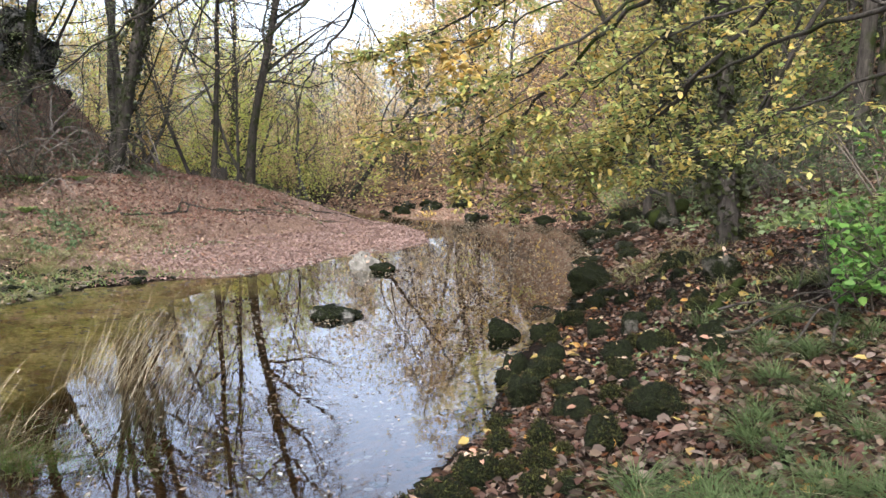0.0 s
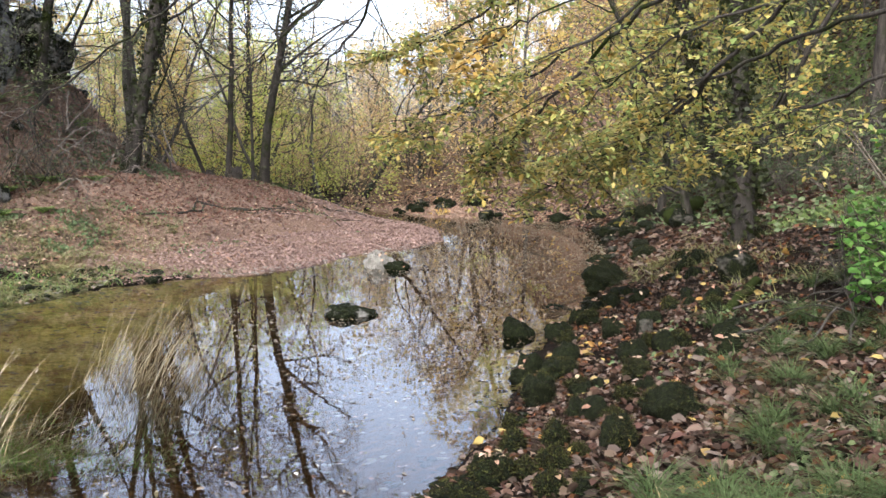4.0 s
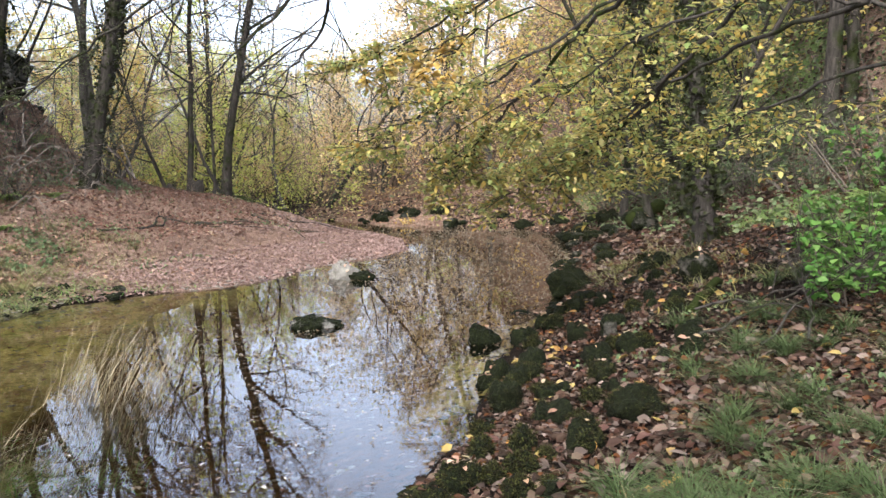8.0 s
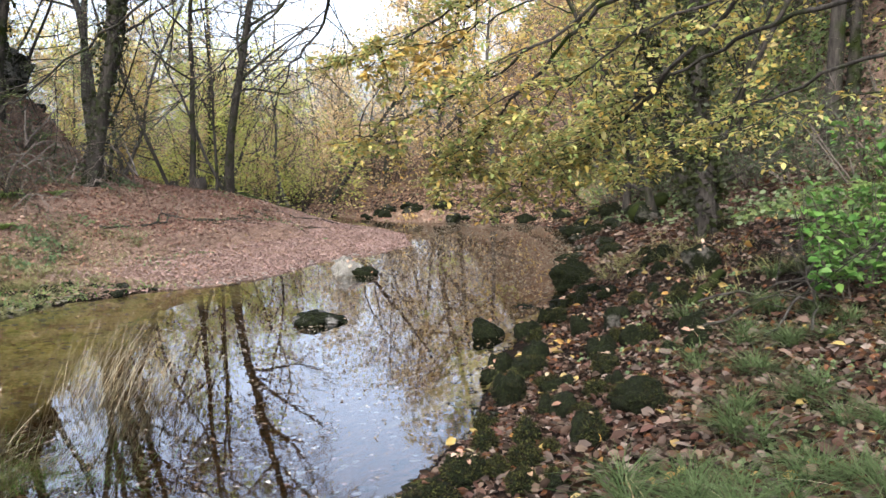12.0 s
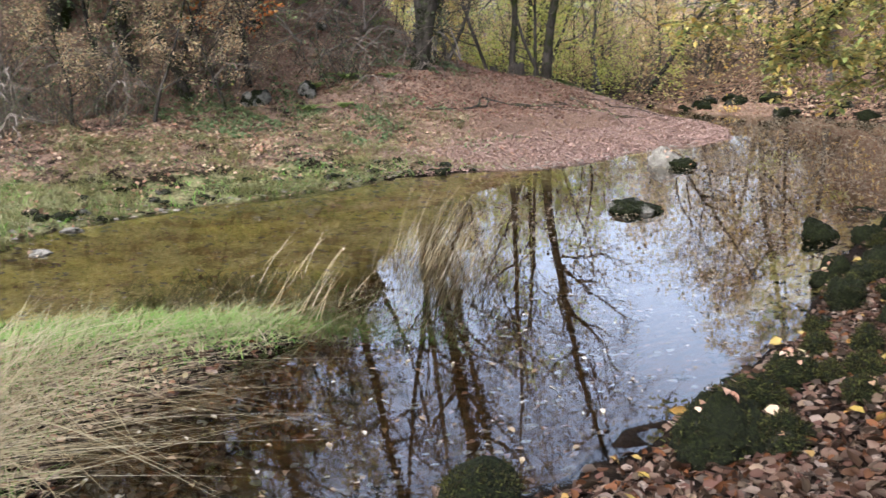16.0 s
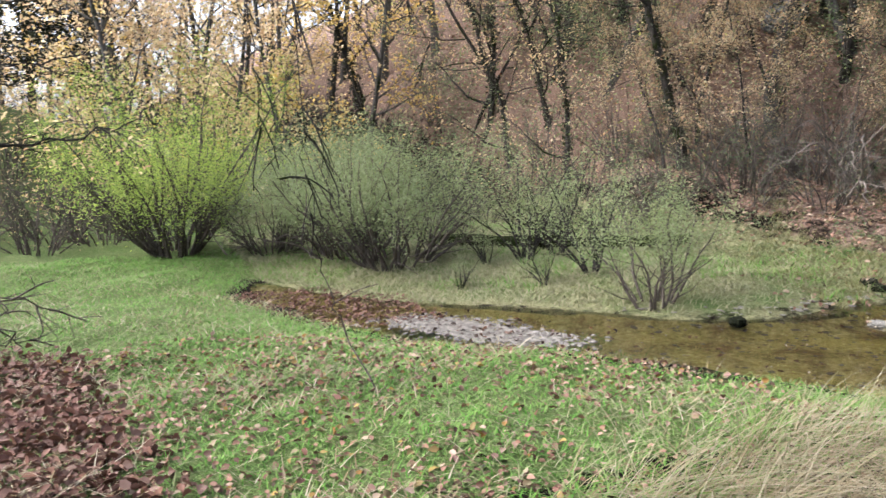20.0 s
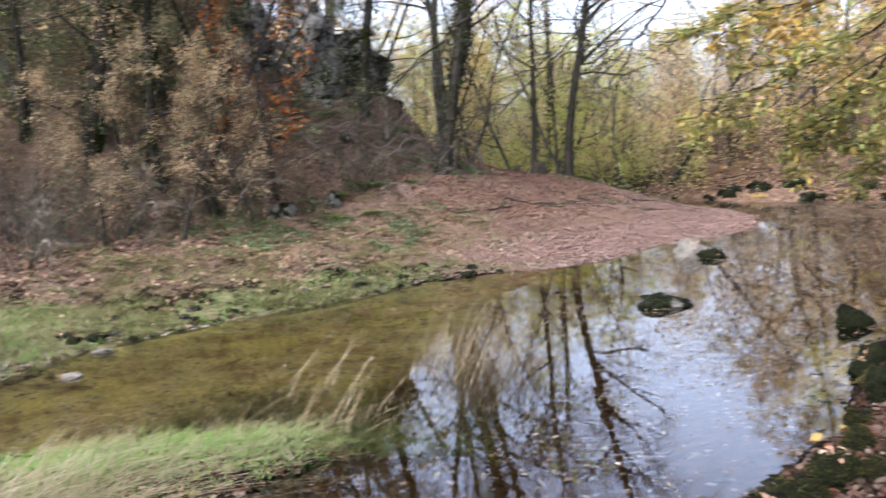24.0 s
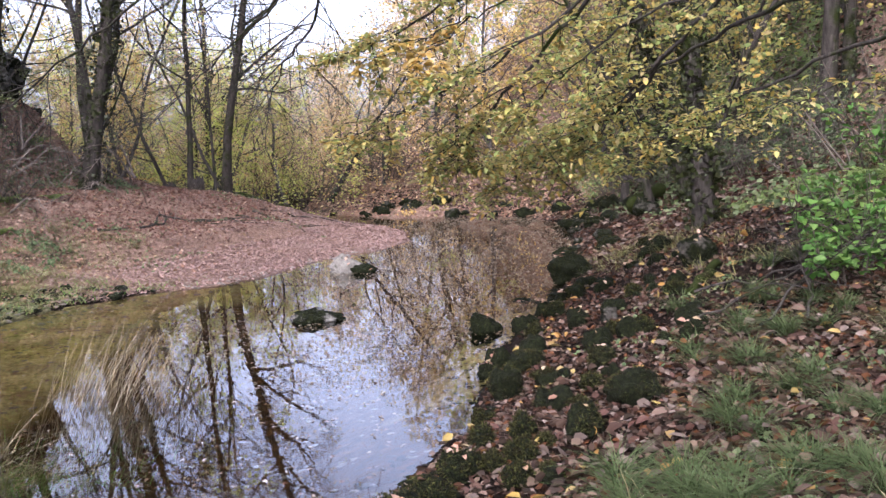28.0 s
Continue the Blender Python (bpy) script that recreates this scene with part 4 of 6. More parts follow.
bough(42, [[(-1.0, -2.6, 5.0), (-0.6, 2, 6.2), (-0.8, 7, 5.0), (-1.1, 9, 3.75), (-2.2, 10, 3.1), (-3.1, 10.6, 2.5)],
           [(-0.6, 2, 6.2), (-1.5, 7, 5.4), (-2.2, 9.0, 4.0), (-3.6, 9.8, 3.3), (-5.0, 10.6, 2.6), (-5.8, 11, 2.2)],
           [(-0.6, 2, 6.2), (-2.6, 7, 5.2), (-4.6, 9.2, 4.0), (-6.2, 10.6, 3.4), (-7.2, 11.4, 2.6)],
           [(-0.8, 7, 5.0), (-0.9, 9.8, 3.6), (-1.6, 11.2, 3.2), (-2.0, 12.2, 2.7)]],
      0.024, 26, 1.5, "leafless dark tree with drooping boughs over the creek", "leaf_tan", 0, 0.07, -0.05, 0.3, name="tree", sub=7, fine=1.1,
      trunk=([(-1.2, -2.8, zat(-1.2, -2.8) - 0.2), (-1.1, -2.7, 2.5), (-1.0, -2.6, 5.0), (-0.9, -1.5, 6.0)], [0.24, 0.2, 0.16, 0.07]))
bough(43, [[(-1.5, -2.0, 5.0), (-3.6, -0.6, 5.0), (-4.7, 0.5, 4.0), (-4.97, 0.72, 2.7), (-4.97, 0.72, 2.1), (-4.95, 0.82, 1.75)],
           [(-3.6, -0.6, 5.0), (-4.7, 0.7, 4.2), (-4.95, 0.9, 2.9), (-4.93, 0.93, 2.0), (-4.93, 0.95, 1.6)],
           [(-3.6, -0.6, 5.0), (-5.0, 0.9, 4.2), (-5.2, 1.5, 3.2), (-5.2, 1.75, 2.4)]],
      0.006, 8, 0.5, "thin bare twigs hanging down over the meadow", "leaf_gold", 0, 0.08, -0.2, 0.2, sub=3)
bough(44, [[(-7.2, -2.6, 2.3), (-7.5, -1.0, 2.12), (-7.55, -0.3, 2.05), (-7.5, 0.35, 2.25)], [(-7.2, -2.6, 2.6), (-7.6, -0.9, 2.5), (-7.7, -0.2, 2.7)], [(-7.2, -2.6, 3.0), (-7.6, -1.2, 3.0), (-7.7, -0.4, 3.1)]],
      0.02, 10, 0.6, "dark bough with small beige leaves reaching over the meadow", "leaf_tan", 3, 0.045, -0.01, 0.6, sub=5)
bough(45, [[(-6.4, 1.8, 0.05), (-6.82, 1.59, 0.67), (-6.85, 1.5, 1.1), (-6.89, 1.3, 1.34), (-6.94, 1.05, 1.36), (-7.0, 0.8, 1.25)]],
      0.007, 3, 0.4, "bent pale sapling arching over the grass", "", 0, 0.05, -0.05, 0.2, sub=2, wood="twig")
bough(46, [[(-5.4, -1.6, 1.0), (-5.5, -0.8, 1.37), (-5.54, -0.3, 1.2)], [(-5.4, -1.6, 1.0), (-5.6, -0.8, 1.2), (-5.6, -0.4, 1.05)]], 0.012, 8, 0.4, "bare dead twigs at the edge of the meadow", "", 0, 0.05, -0.02, 0.4, sub=3, wood="twig")
dead = bough(47, [[(-9.9, 9.8, 0.9), (-9.2, 9.3, 1.3), (-8.7, 8.9, 1.0)], [(-10.4, 10.6, 1.0), (-9.8, 10.0, 1.9), (-9.2, 9.3, 1.7)], [(-10.4, 10.6, 1.0), (-10.3, 9.6, 1.8), (-10.0, 8.8, 1.5)]],
      0.024, 5, 0.9, "bleached dead branches lying at the foot of the hill", "", 0, 0.05, -0.03, 0.3, sub=5, wood="soil_twig")
for dx, dy in ((-1.6, 1.5), (-3.4, 0.9), (-0.3, 2.6), (0.6, 4.4)):
    copy_thing(dead, Matrix.Translation((dx, dy, zat(-10.2 + dx, 10.2 + dy) - zat(-10.2, 10.2))))
for k, (x, y) in enumerate(((-7.6, 16.6), (-8.6, 17.4), (-7.7, 18.6), (-8.3, 19.4), (-7.3, 20.6), (-9.6, 16.2), (-6.6, 19.0))):
    copy_thing(dead, Matrix.Translation((x, y, zat(x, y) - 0.1)) @ Matrix.Rotation(0.9 * k, 4, "Z") @ Matrix.Translation((9.8, -9.8, -0.95)))
bough(48, [[(2.2, 7.0, 0.62), (2.9, 7.2, 0.86), (3.6, 7.3, 1.15), (4.6, 7.5, 1.4)], [(2.6, 6.6, 0.65), (3.2, 7.0, 1.0), (4.2, 7.2, 1.2)], [(2.9, 6.4, 0.65), (3.1, 6.9, 1.05), (3.3, 7.6, 1.35)], [(2.4, 7.6, 0.75), (3.4, 7.5, 0.95), (4.4, 7.9, 1.5)]],
      0.013, 14, 0.7, "heap of dead brushwood on the leafy bank", "", 0, 0.05, -0.03, 0.4, sub=4)
bough(49, [[(-9.9, 17.9, 3.2), (-9.3, 17.8, 2.8), (-8.7, 17.7, 2.1), (-8.3, 17.8, 1.75)], [(-9.3, 17.8, 2.8), (-9.0, 17.5, 2.5), (-8.9, 17.4, 2.1)]],
      0.07, 4, 0.7, "mossy fallen bough leaning on the slope", "", 0, 0.05, -0.05, 0.2, sub=3, wood="moss_log")

bough(51, [[(4.9, 6.8, 2.8), (4.2, 7.4, 2.62), (3.5, 7.8, 2.4), (2.9, 8.0, 2.25), (2.5, 8.1, 2.15)]],
      0.012, 10, 0.6, "slender hazel bough with yellowing leaves", "leaf_yellow", 4, 0.075, -0.03, 0.96, sub=4)
bough(50, [[(1.1, 8.5, 3.5), (0.6, 8.8, 3.35), (0.2, 9.0, 3.2), (-0.25, 9.0, 3.08), (-0.6, 9.0, 2.93)], [(0.6, 8.8, 3.35), (0.25, 9.0, 3.05), (0.0, 9.0, 2.85)]],
      0.01, 9, 0.4, "hazel spray with large yellow and orange leaves", "leaf_gold", 4, 0.095, -0.04, 0.9, sub=3, slim=0.7)

# ---- shrubs ----
make_shrub(63, "small sapling with bright yellow leaves on the far bank", "leaf_gold", 4, 0.3, 0.12, 3, 0.06, (-0.48, 26.0, zat(-0.48, 26.0)), slim=0.7)


def fern(seed, x, y, reach, label):
    """A fern: arching fronds round one crown, each with leaflets on both sides."""
    g = np.random.default_rng(seed)
    root = thing("fern", x, y, zat(x, y), label, "fern")
    for k in range(10):
        a = 0.63 * k + g.uniform(-0.2, 0.2)
        rib = limb(g, (0, 0, 0), (math.cos(a) * 0.7, math.sin(a) * 0.7, 0.8), reach * g.uniform(0.8, 1.1), 0.006, 0.002, 8, 0.06, -0.14)
        t = unit(np.gradient(rib[0], axis=0))
        side = unit(np.cross(t, [0, 0, 1.0]))
        V, F = tube([rib], 4)
        V, F = [V], [F]
        at = len(V[0])
        for i in range(1, 9):
            for s in (-1, 1):
                w = reach * 0.24 * (1 - (i / 9) ** 2) + 0.02
                p = rib[0][i]
                q = p + side[i] * s * w + t[i] * w * 0.35
                m = (p + q) / 2
                V.append(np.stack([p, m + t[i] * reach * 0.045, q, m - t[i] * reach * 0.045]))
                F.append(np.array([[at, at + 1, at + 2, at + 3]]))
                at += 4
        hang("frond", mesh_np("frond", np.concatenate(V), np.concatenate(F), "leaf_green"), root)


fern(1, -7.9, 17.0, 0.5, "green fern growing on the leafy slope")
fern(2, -7.4, 15.7, 0.32, "small green fern among fallen leaves")
fern(3, -8.3, 16.3, 0.4, "green fern growing on the leafy slope")
fern(5, -8.3, 19.5, 0.6, "green fern growing on the leafy slope")
fern(6, -9.2, 17.6, 0.55, "green fern growing on the leafy slope")
fern(7, -8.0, 15.4, 0.4, "small green fern among fallen leaves")
fern(8, -7.2, 17.6, 0.35, "small green fern among fallen leaves")
fern(4, 5.0, 9.6, 0.45, "green fern on the shady bank")
willow_w = make_shrub(51, "grey-green willow bush at the water's edge", "leaf_willow", 11, 1.8, 0.8, 250, 0.036, (-8.8, 5.75, zat(-8.8, 5.75)), "twig", 0.3, 0.05, foot=0.15, loose=0.1, bare=0.42, keep=0.9)
willow_b = make_shrub(52, "broad grey-green willow bush with dense dark stems", "leaf_willow", 36, 2.5, 1.5, 190, 0.046, (-12.8, 4.1, zat(-12.8, 4.1)), "twig", 0.3, 0.06, foot=0.35, loose=0.14, bare=0.36, keep=0.8)
willow_a = make_shrub(53, "tall bright yellow-green willow bush in the meadow", "leaf_spring", 42, 3.5, 1.7, 190, 0.05, (-16.1, 1.3, zat(-16.1, 1.3)), "twig", 0.3, 0.06, foot=0.3, loose=0.16, bare=0.32, keep=0.8)
copy_thing(willow_b, place(-14.2, 3.8, 1.9, 0.95))
copy_thing(willow_b, place(-15.4, 2.8, 2.9, 0.75))
copy_thing(willow_b, place(-17.9, 4.4, 4.1, 1.0))
sapling = make_shrub(54, "young willow sapling in the dry grass", "leaf_willow", 8, 2.1, 0.55, 40, 0.05, (-11.75, 5.7, zat(-11.75, 5.7)), "bark_dark", slim=0.34, foot=0.05, bare=0.35, loose=0.08)
for x, y, k in ((-10.3, 5.9, 0.95), (-12.4, 6.6, 1.1), (-10.3, 5.2, 0.4), (-10.9, 4.3, 0.35), (-12.0, 5.2, 0.5)):
    copy_thing(sapling, place(x, y, x * 3, k))
thicket = [make_shrub(55, "tangle of bare grey brushwood on the hillside", "leaf_russet", 26, 2.2, 1.9, 2, 0.04, (-12.0, 11.6, zat(-12, 11.6)), arch=-0.07, foot=0.3),
           make_shrub(56, "brambly undergrowth with thinning green leaves", "leaf_shade", 18, 1.8, 1.6, 5, 0.045, (-12.8, 9.2, zat(-12.8, 9.2)), arch=-0.06, foot=0.3),
           make_shrub(57, "low shrub with withered beige leaves", "leaf_russet", 18, 1.6, 1.4, 6, 0.042, (-14.0, 10.5, zat(-14, 10.5)), arch=-0.05, foot=0.3),
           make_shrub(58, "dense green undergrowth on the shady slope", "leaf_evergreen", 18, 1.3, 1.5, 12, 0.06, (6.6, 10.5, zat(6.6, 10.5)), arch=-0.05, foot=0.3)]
spots[:] = [(-9.3, 17.3), (-8.9, 16.4), (-9.8, 16.9), (-8.4, 15.8), (-9.2, 15.6)]
for x, y, k in ((-7.9, 17.2, 0.5), (-6.4, 22.7, 0.3), (-5.8, 22.9, 0.25), (-4.4, 24.2, 0.3), (-3.2, 25.2, 0.35), (-6.9, 19.6, 0.3), (-8.4, 18.9, 0.4)):
    copy_thing(thicket[0], place(x, y, x * 7, k, 0.05))
fx, fy = np.array(HILL_LEFT[3:9]).T
for k in np.arange(0.0, 3.2, 0.2):
    x, y = float(np.interp(k, range(6), fx)) - g.uniform(-0.3, 1.1), float(np.interp(k, range(6), fy)) + g.uniform(-0.2, 0.9)
    copy_thing(thicket[1 + int(g.integers(2))], place(x, y, g.uniform(0, 6.28), g.uniform(0.5, 1.0), 0.1))
beech = [make_tree(61, 4.6, 0.045, "young beech holding withered russet leaves", "leaf_russet", "bark_dark", (0.1, -0.1), 9, 1.7, 0.12, 8, 5, 18, 0.055, 0.0, 0.0, 0.12, (-11.3, 13.6, zat(-11.3, 13.6)), level=0.85),
         make_tree(62, 5.4, 0.05, "young hillside tree with thin grey-green leaves", "leaf_willow", "bark_dark", (-0.1, -0.15), 9, 1.8, 0.15, 8, 5, 12, 0.05, 0.0, 0.0, 0.12, (-15.3, 11.2, zat(-15.3, 11.2)), level=0.85)]
for x, y, k in ((-17.3, -0.9, 0.8), (-18.2, -2.2, 1.0), (-17.9, 0.2, 0.9), (-19.0, -3.4, 1.1), (-18.8, -0.6, 1.0), (-17.0, -2.4, 0.7)):
    copy_thing(thicket[0], place(x, y, x * 7, k, 0.05))
plant(beech[:1] * 2 + beech[1:] * 3, 42, (-22, 8, -8.9, 25), lambda x, y: left_wood(x, y) and in_area(HILL_LEFT)(x + 0.5, y - 0.5) and not in_area(HILL_LEFT)(x + 7, y - 4), 1.3, 0.7, 1.25)
for x, y, k in ((-12.6, 8.7, 0.9), (-11.7, 9.6, 0.8), (-10.9, 10.5, 0.8), (-13.6, 8.3, 1.0), (-12.2, 9.9, 1.0)):
    copy_thing(thicket[1], place(x, y, x * 5, k, 0.05))
for x, y, k in ((-9.0, 14.2, 0.75), (-9.7, 12.9, 0.8), (-10.6, 12.0, 0.7), (-12.6, 10.6, 0.7), (-14.2, 9.9, 0.8)):
    copy_thing(beech[0], place(x, y, x * 5, k, 0.05))
plant(thicket[:1] + thicket[1:3] * 2, 44, (-26, 7, -8.6, 27), left_wood, 0.85, 0.6, 1.1)
plant(thicket[1:2], 10, (-22, 5.5, -12, 9), lambda x, y: True, 1.1, 0.7, 1.1)
plant(thicket[:2], 16, (-30, -10, -19, 4), lambda x, y: True, 1.5, 0.8, 1.4)
plant(thicket[:3], 20, (-12, 29, 8, 40), lambda x, y: y > 30, 1.5, 0.7, 1.3)
plant(thicket[3:] * 3 + thicket[1:2], 34, (5.2, 5, 16, 26), lambda x, y: True, 1.2, 0.7, 1.3)
plant(thicket[1:3], 12, (4.6, 14, 8, 30), lambda x, y: True, 1.2, 0.5, 0.9)
lime = make_shrub(59, "young shrub with fresh bright green leaves", "leaf_lime", 10, 0.9, 0.85, 4, 0.085, (3.5, 7.05, zat(3.5, 7.05)), slim=0.8, arch=-0.07, flat=0.8, foot=0.15)
copy_thing(lime, place(4.1, 7.5, 1.5, 1.1))
copy_thing(lime, place(4.1, 8.5, 4.0, 0.9))
copy_thing(lime, place(5.6, 10.2, 2.6, 1.1))

# ---- rocks ----
MOSSY, HALF, PALE = "dark mossy boulder on the leaf-strewn shore", "half-submerged grey rock patched with moss", "pale bleached rock standing in the creek"
rock(1, -1.34, 10.95, 0.62, 0.16, "rock_fleck", "moss-flecked rock lying in the creek with leaves on it", 0.4, 0.6, z=-0.02)
rock(2, -1.32, 15.2, 0.5, 0.3, "rock_pale", PALE, 0.4, 0.8, z=-0.02)
rock(3, -1.02, 15.05, 0.42, 0.16, "rock_moss", "dark mossy stone beside a pale rock in the creek", 0.4, 0.8, z=-0.02)
rock(4, 0.69, 9.9, 0.34, 0.24, "rock_moss", HALF, 0.4, 0.8, z=-0.05)
rock(5, 0.66, 8.0, 0.3, 0.27, "rock_moss", HALF, 0.35, 0.8, z=-0.03)
near_rocks = [(1.49, 6.0, 0.47, 0.27), (1.46, 7.05, 0.36, 0.19), (0.68, 7.0, 0.4, 0.28), (0.22, 5.2, 0.33, 0.24), (-0.02, 5.05, 0.24, 0.16), (0.66, 5.75, 0.25, 0.2), (0.39, 5.74, 0.24, 0.16),
              (0.61, 5.28, 0.23, 0.15), (1.29, 6.53, 0.23, 0.13), (1.05, 5.58, 0.32, 0.24), (0.55, 4.88, 0.26, 0.17), (1.01, 6.97, 0.3, 0.14), (0.93, 7.65, 0.46, 0.18), (0.92, 6.47, 0.23, 0.13),
              (1.11, 6.2, 0.21, 0.11), (0.45, 6.55, 0.21, 0.13), (0.79, 5.45, 0.16, 0.1), (0.73, 4.84, 0.2, 0.11), (0.43, 5.22, 0.22, 0.14)]
for k, (x, y, w, h) in enumerate(near_rocks):
    rock(20 + k, x, y, w * 0.78, h * 0.8, "rock_moss", MOSSY, 0.35, 0.85, turn=k * 47)
bank_rocks = [(3.06, 9.5, 0.5, 0.33), (2.2, 13.0, 0.9, 0.42), (1.35, 11.6, 0.67, 0.17), (1.51, 9.9, 0.34, 0.19), (1.81, 8.43, 0.24, 0.19), (1.96, 7.65, 0.25, 0.19), (1.71, 7.83, 0.2, 0.15),
              (2.46, 8.45, 0.24, 0.13), (2.43, 7.73, 0.22, 0.13), (1.17, 9.12, 0.26, 0.15), (2.64, 16.1, 0.62, 0.26), (2.21, 9.1, 0.23, 0.18), (3.36, 16.2, 0.51, 0.22), (3.32, 12.8, 0.4, 0.14),
              (1.98, 7.05, 0.18, 0.11), (3.2, 15.0, 0.5, 0.25), (4.4, 17.3, 0.8, 0.35), (3.75, 19.0, 0.7, 0.3), (4.6, 21.5, 0.8, 0.4), (1.9, 10.9, 0.36, 0.16), (2.7, 11.2, 0.3, 0.14)]
for k, (x, y, w, h) in enumerate(bank_rocks):
    rock(40 + k, x, y, w * 0.8, h * 0.8, "rock_moss" if k % 4 else "rock_half", "dark mossy stone among fallen leaves on the bank", 0.35, 0.8, turn=k * 71)
rock(65, -0.16, 4.28, 0.52, 0.3, "rock_moss", "large rounded boulder thick with dark moss", 0.3, 0.75, turn=70, rough=0.32)
rock(66, 0.12, 4.25, 0.3, 0.17, "rock_moss", MOSSY, 0.3, 0.7, turn=40)
rock(67, 0.02, 4.85, 0.3, 0.16, "rock_moss", MOSSY, 0.3, 0.8)
rock(68, -1.12, 3.4, 0.34, 0.24, "rock_moss", "small round stone covered in green moss", 0.3, 0.9, rough=0.1)
rock(69, -0.3, 4.75, 0.07, 0.06, "rock_moss", "small dark stone on the water's edge", 0.3, 0.9, z=0.0)
rock(70, -6.99, 7.18, 0.27, 0.045, "rock_pale", "flat pale slab in the shallow water", 0.4, 0.6, z=0.0, turn=15)
rock(71, -7.5, 8.25, 0.22, 0.045, "rock_pale", "flat pale slab in the shallow water", 0.4, 0.6, z=0.0, turn=30)
rock(72, -7.8, 6.1, 0.2, 0.06, "rock_moss", HALF, 0.4, 0.8, z=0.0)
g = np.random.default_rng(77)
pick = scatter(g, 500, (-9.6, 8, -4, 14), lambda x, y, d, wet, left, n, m, b: (left & ~wet & (d < 0.9)) * 0.5)[:46]
for k, (x, y, z) in enumerate(pick):
    w = g.uniform(0.08, 0.26)
    rock(100 + k, x, y, w, w * 0.3, ("rock_half", "rock_fleck", "rock_half")[k % 3], "weathered stone along the grassy shoreline", 0.35, 0.8, turn=k * 33)
pick = scatter(g, 900, (-3, 16, 5, 29), lambda x, y, d, wet, left, n, m, b: (~left & ~wet & (d < 1.6) & (y > 13)) * 0.7)[:44]
for k, (x, y, z) in enumerate(pick):
    w = g.uniform(0.2, 0.6)
    rock(150 + k, x, y, w, w * 0.4, ("rock_half", "rock_moss")[k % 2], "rugged dark rock along the far shore", 0.35, 0.8, turn=k * 33)
pick = scatter(g, 900, (0.9, 6.3, 3.6, 12), lambda x, y, d, wet, left, n, m, b: (~left & ~wet & (d < 2.0)) * 0.5)[:36]
for k, (x, y, z) in enumerate(pick):
    w = g.uniform(0.1, 0.28)
    rock(210 + k, x, y, w, w * 0.66, "rock_moss", "small mossy stone among the leaves", 0.35, 0.8, turn=k * 33)


pick = scatter(g, 400, (-11, 14.5, -6.6, 22), lambda x, y, d, wet, left, n, m, b: left * inside(x, y, HILL_LEFT) * 0.5)[:14]
for k, (x, y, z) in enumerate(pick):
    w = g.uniform(0.2, 0.6)
    rock(300 + k, x, y, w, w * 0.55, ("rock_half", "rock_fleck")[k % 2], "weathered stone sticking out of the leafy spur", 0.35, 0.8, turn=k * 33)


def cliff(seed, x, y, w, h, label, mat="cliff"):
    o = new("rock_outcrop", stone_mesh(seed, mat, w / 2, w * 0.45, h / 2, 0.42, 4))
    o.matrix_world = pose(x, y, zat(x, y) + h * 0.15, 0, 0, seed * 40)
    tagged(o, label, "rock")


cliff(3, -9.7, 18.3, 1.5, 3.0, "grey limestone outcrop on the wooded hillside")
cliff(5, -11.0, 18.0, 1.4, 1.8, "weathered grey rock face among the trees")
cliff(7, -9.5, 20.2, 1.7, 1.8, "weathered mossy rock outcrop above the terrace", "rock_fleck")
cliff(8, -14.5, 13.0, 0.8, 0.8, "small grey outcrop on the hillside")


def log(seed, a, b, r, label):
    g = np.random.default_rng(seed)
    a, b = np.array(a, float), np.array(b, float)
    k = np.linspace(0, 1, 9)[:, None]
    p = a + (b - a) * k + g.normal(size=(9, 3)) * [0.03, 0.03, 0.02]
    rad = r * np.linspace(1, 0.75, 9) * g.uniform(0.9, 1.1, 9)
    p = np.concatenate([p[:1], p, p[-1:]])
    rad = np.concatenate([[0.001], rad, [0.001]])
    o = new("log", mesh_np("log", *tube([(p, rad)], 10), "moss_log", True))
    tagged(o, label, "log")


log(1, (-14.3, 5.2, 0.3), (-12.6, 7.0, 0.32), 0.12, "mossy fallen log lying in the meadow")
log(2, (-12.9, 6.6, 0.3), (-11.4, 8.3, 0.36), 0.1, "mossy fallen log lying in the meadow")
log(7, (2.55, 8.2, zat(2.55, 8.2) + 0.03), (3.0, 8.75, zat(3.0, 8.75) + 0.1), 0.05, "short mossy branch lying on the leafy bank")
log(3, (4.2, 17.6, 0.72), (5.0, 18.4, 0.95), 0.18, "mossy rotting log on the bank")
g = np.random.default_rng(3)
for k in range(14):
    x, y = -5.8 + 0.22 * k + g.uniform(-0.3, 0.3), 16.8 + 0.46 * k + g.uniform(-0.4, 0.4)
    ln, rt = limb(g, (0, 0, 0), (g.uniform(0.3, 1), g.uniform(-0.2, 0.8), 0), g.uniform(0.7, 1.8), 0.03, 0.008, 8, 0.35)
    ln[:, 2] = land(ln[:, 0] + x, ln[:, 1] + y) + 0.015
    ln += [x, y, 0]
    tagged(new("root", mesh_np("root", *tube([(ln, rt)], 6), "bark_dark", True)), "dark root lying bare along the bank's edge", "root", "roots on the bank")
log(6, (-5.0, 23.4, zat(-5, 23.4) + 0.1), (-2.9, 24.3, zat(-2.9, 24.3) + 0.08), 0.06, "fallen branch on the edge of the terrace")


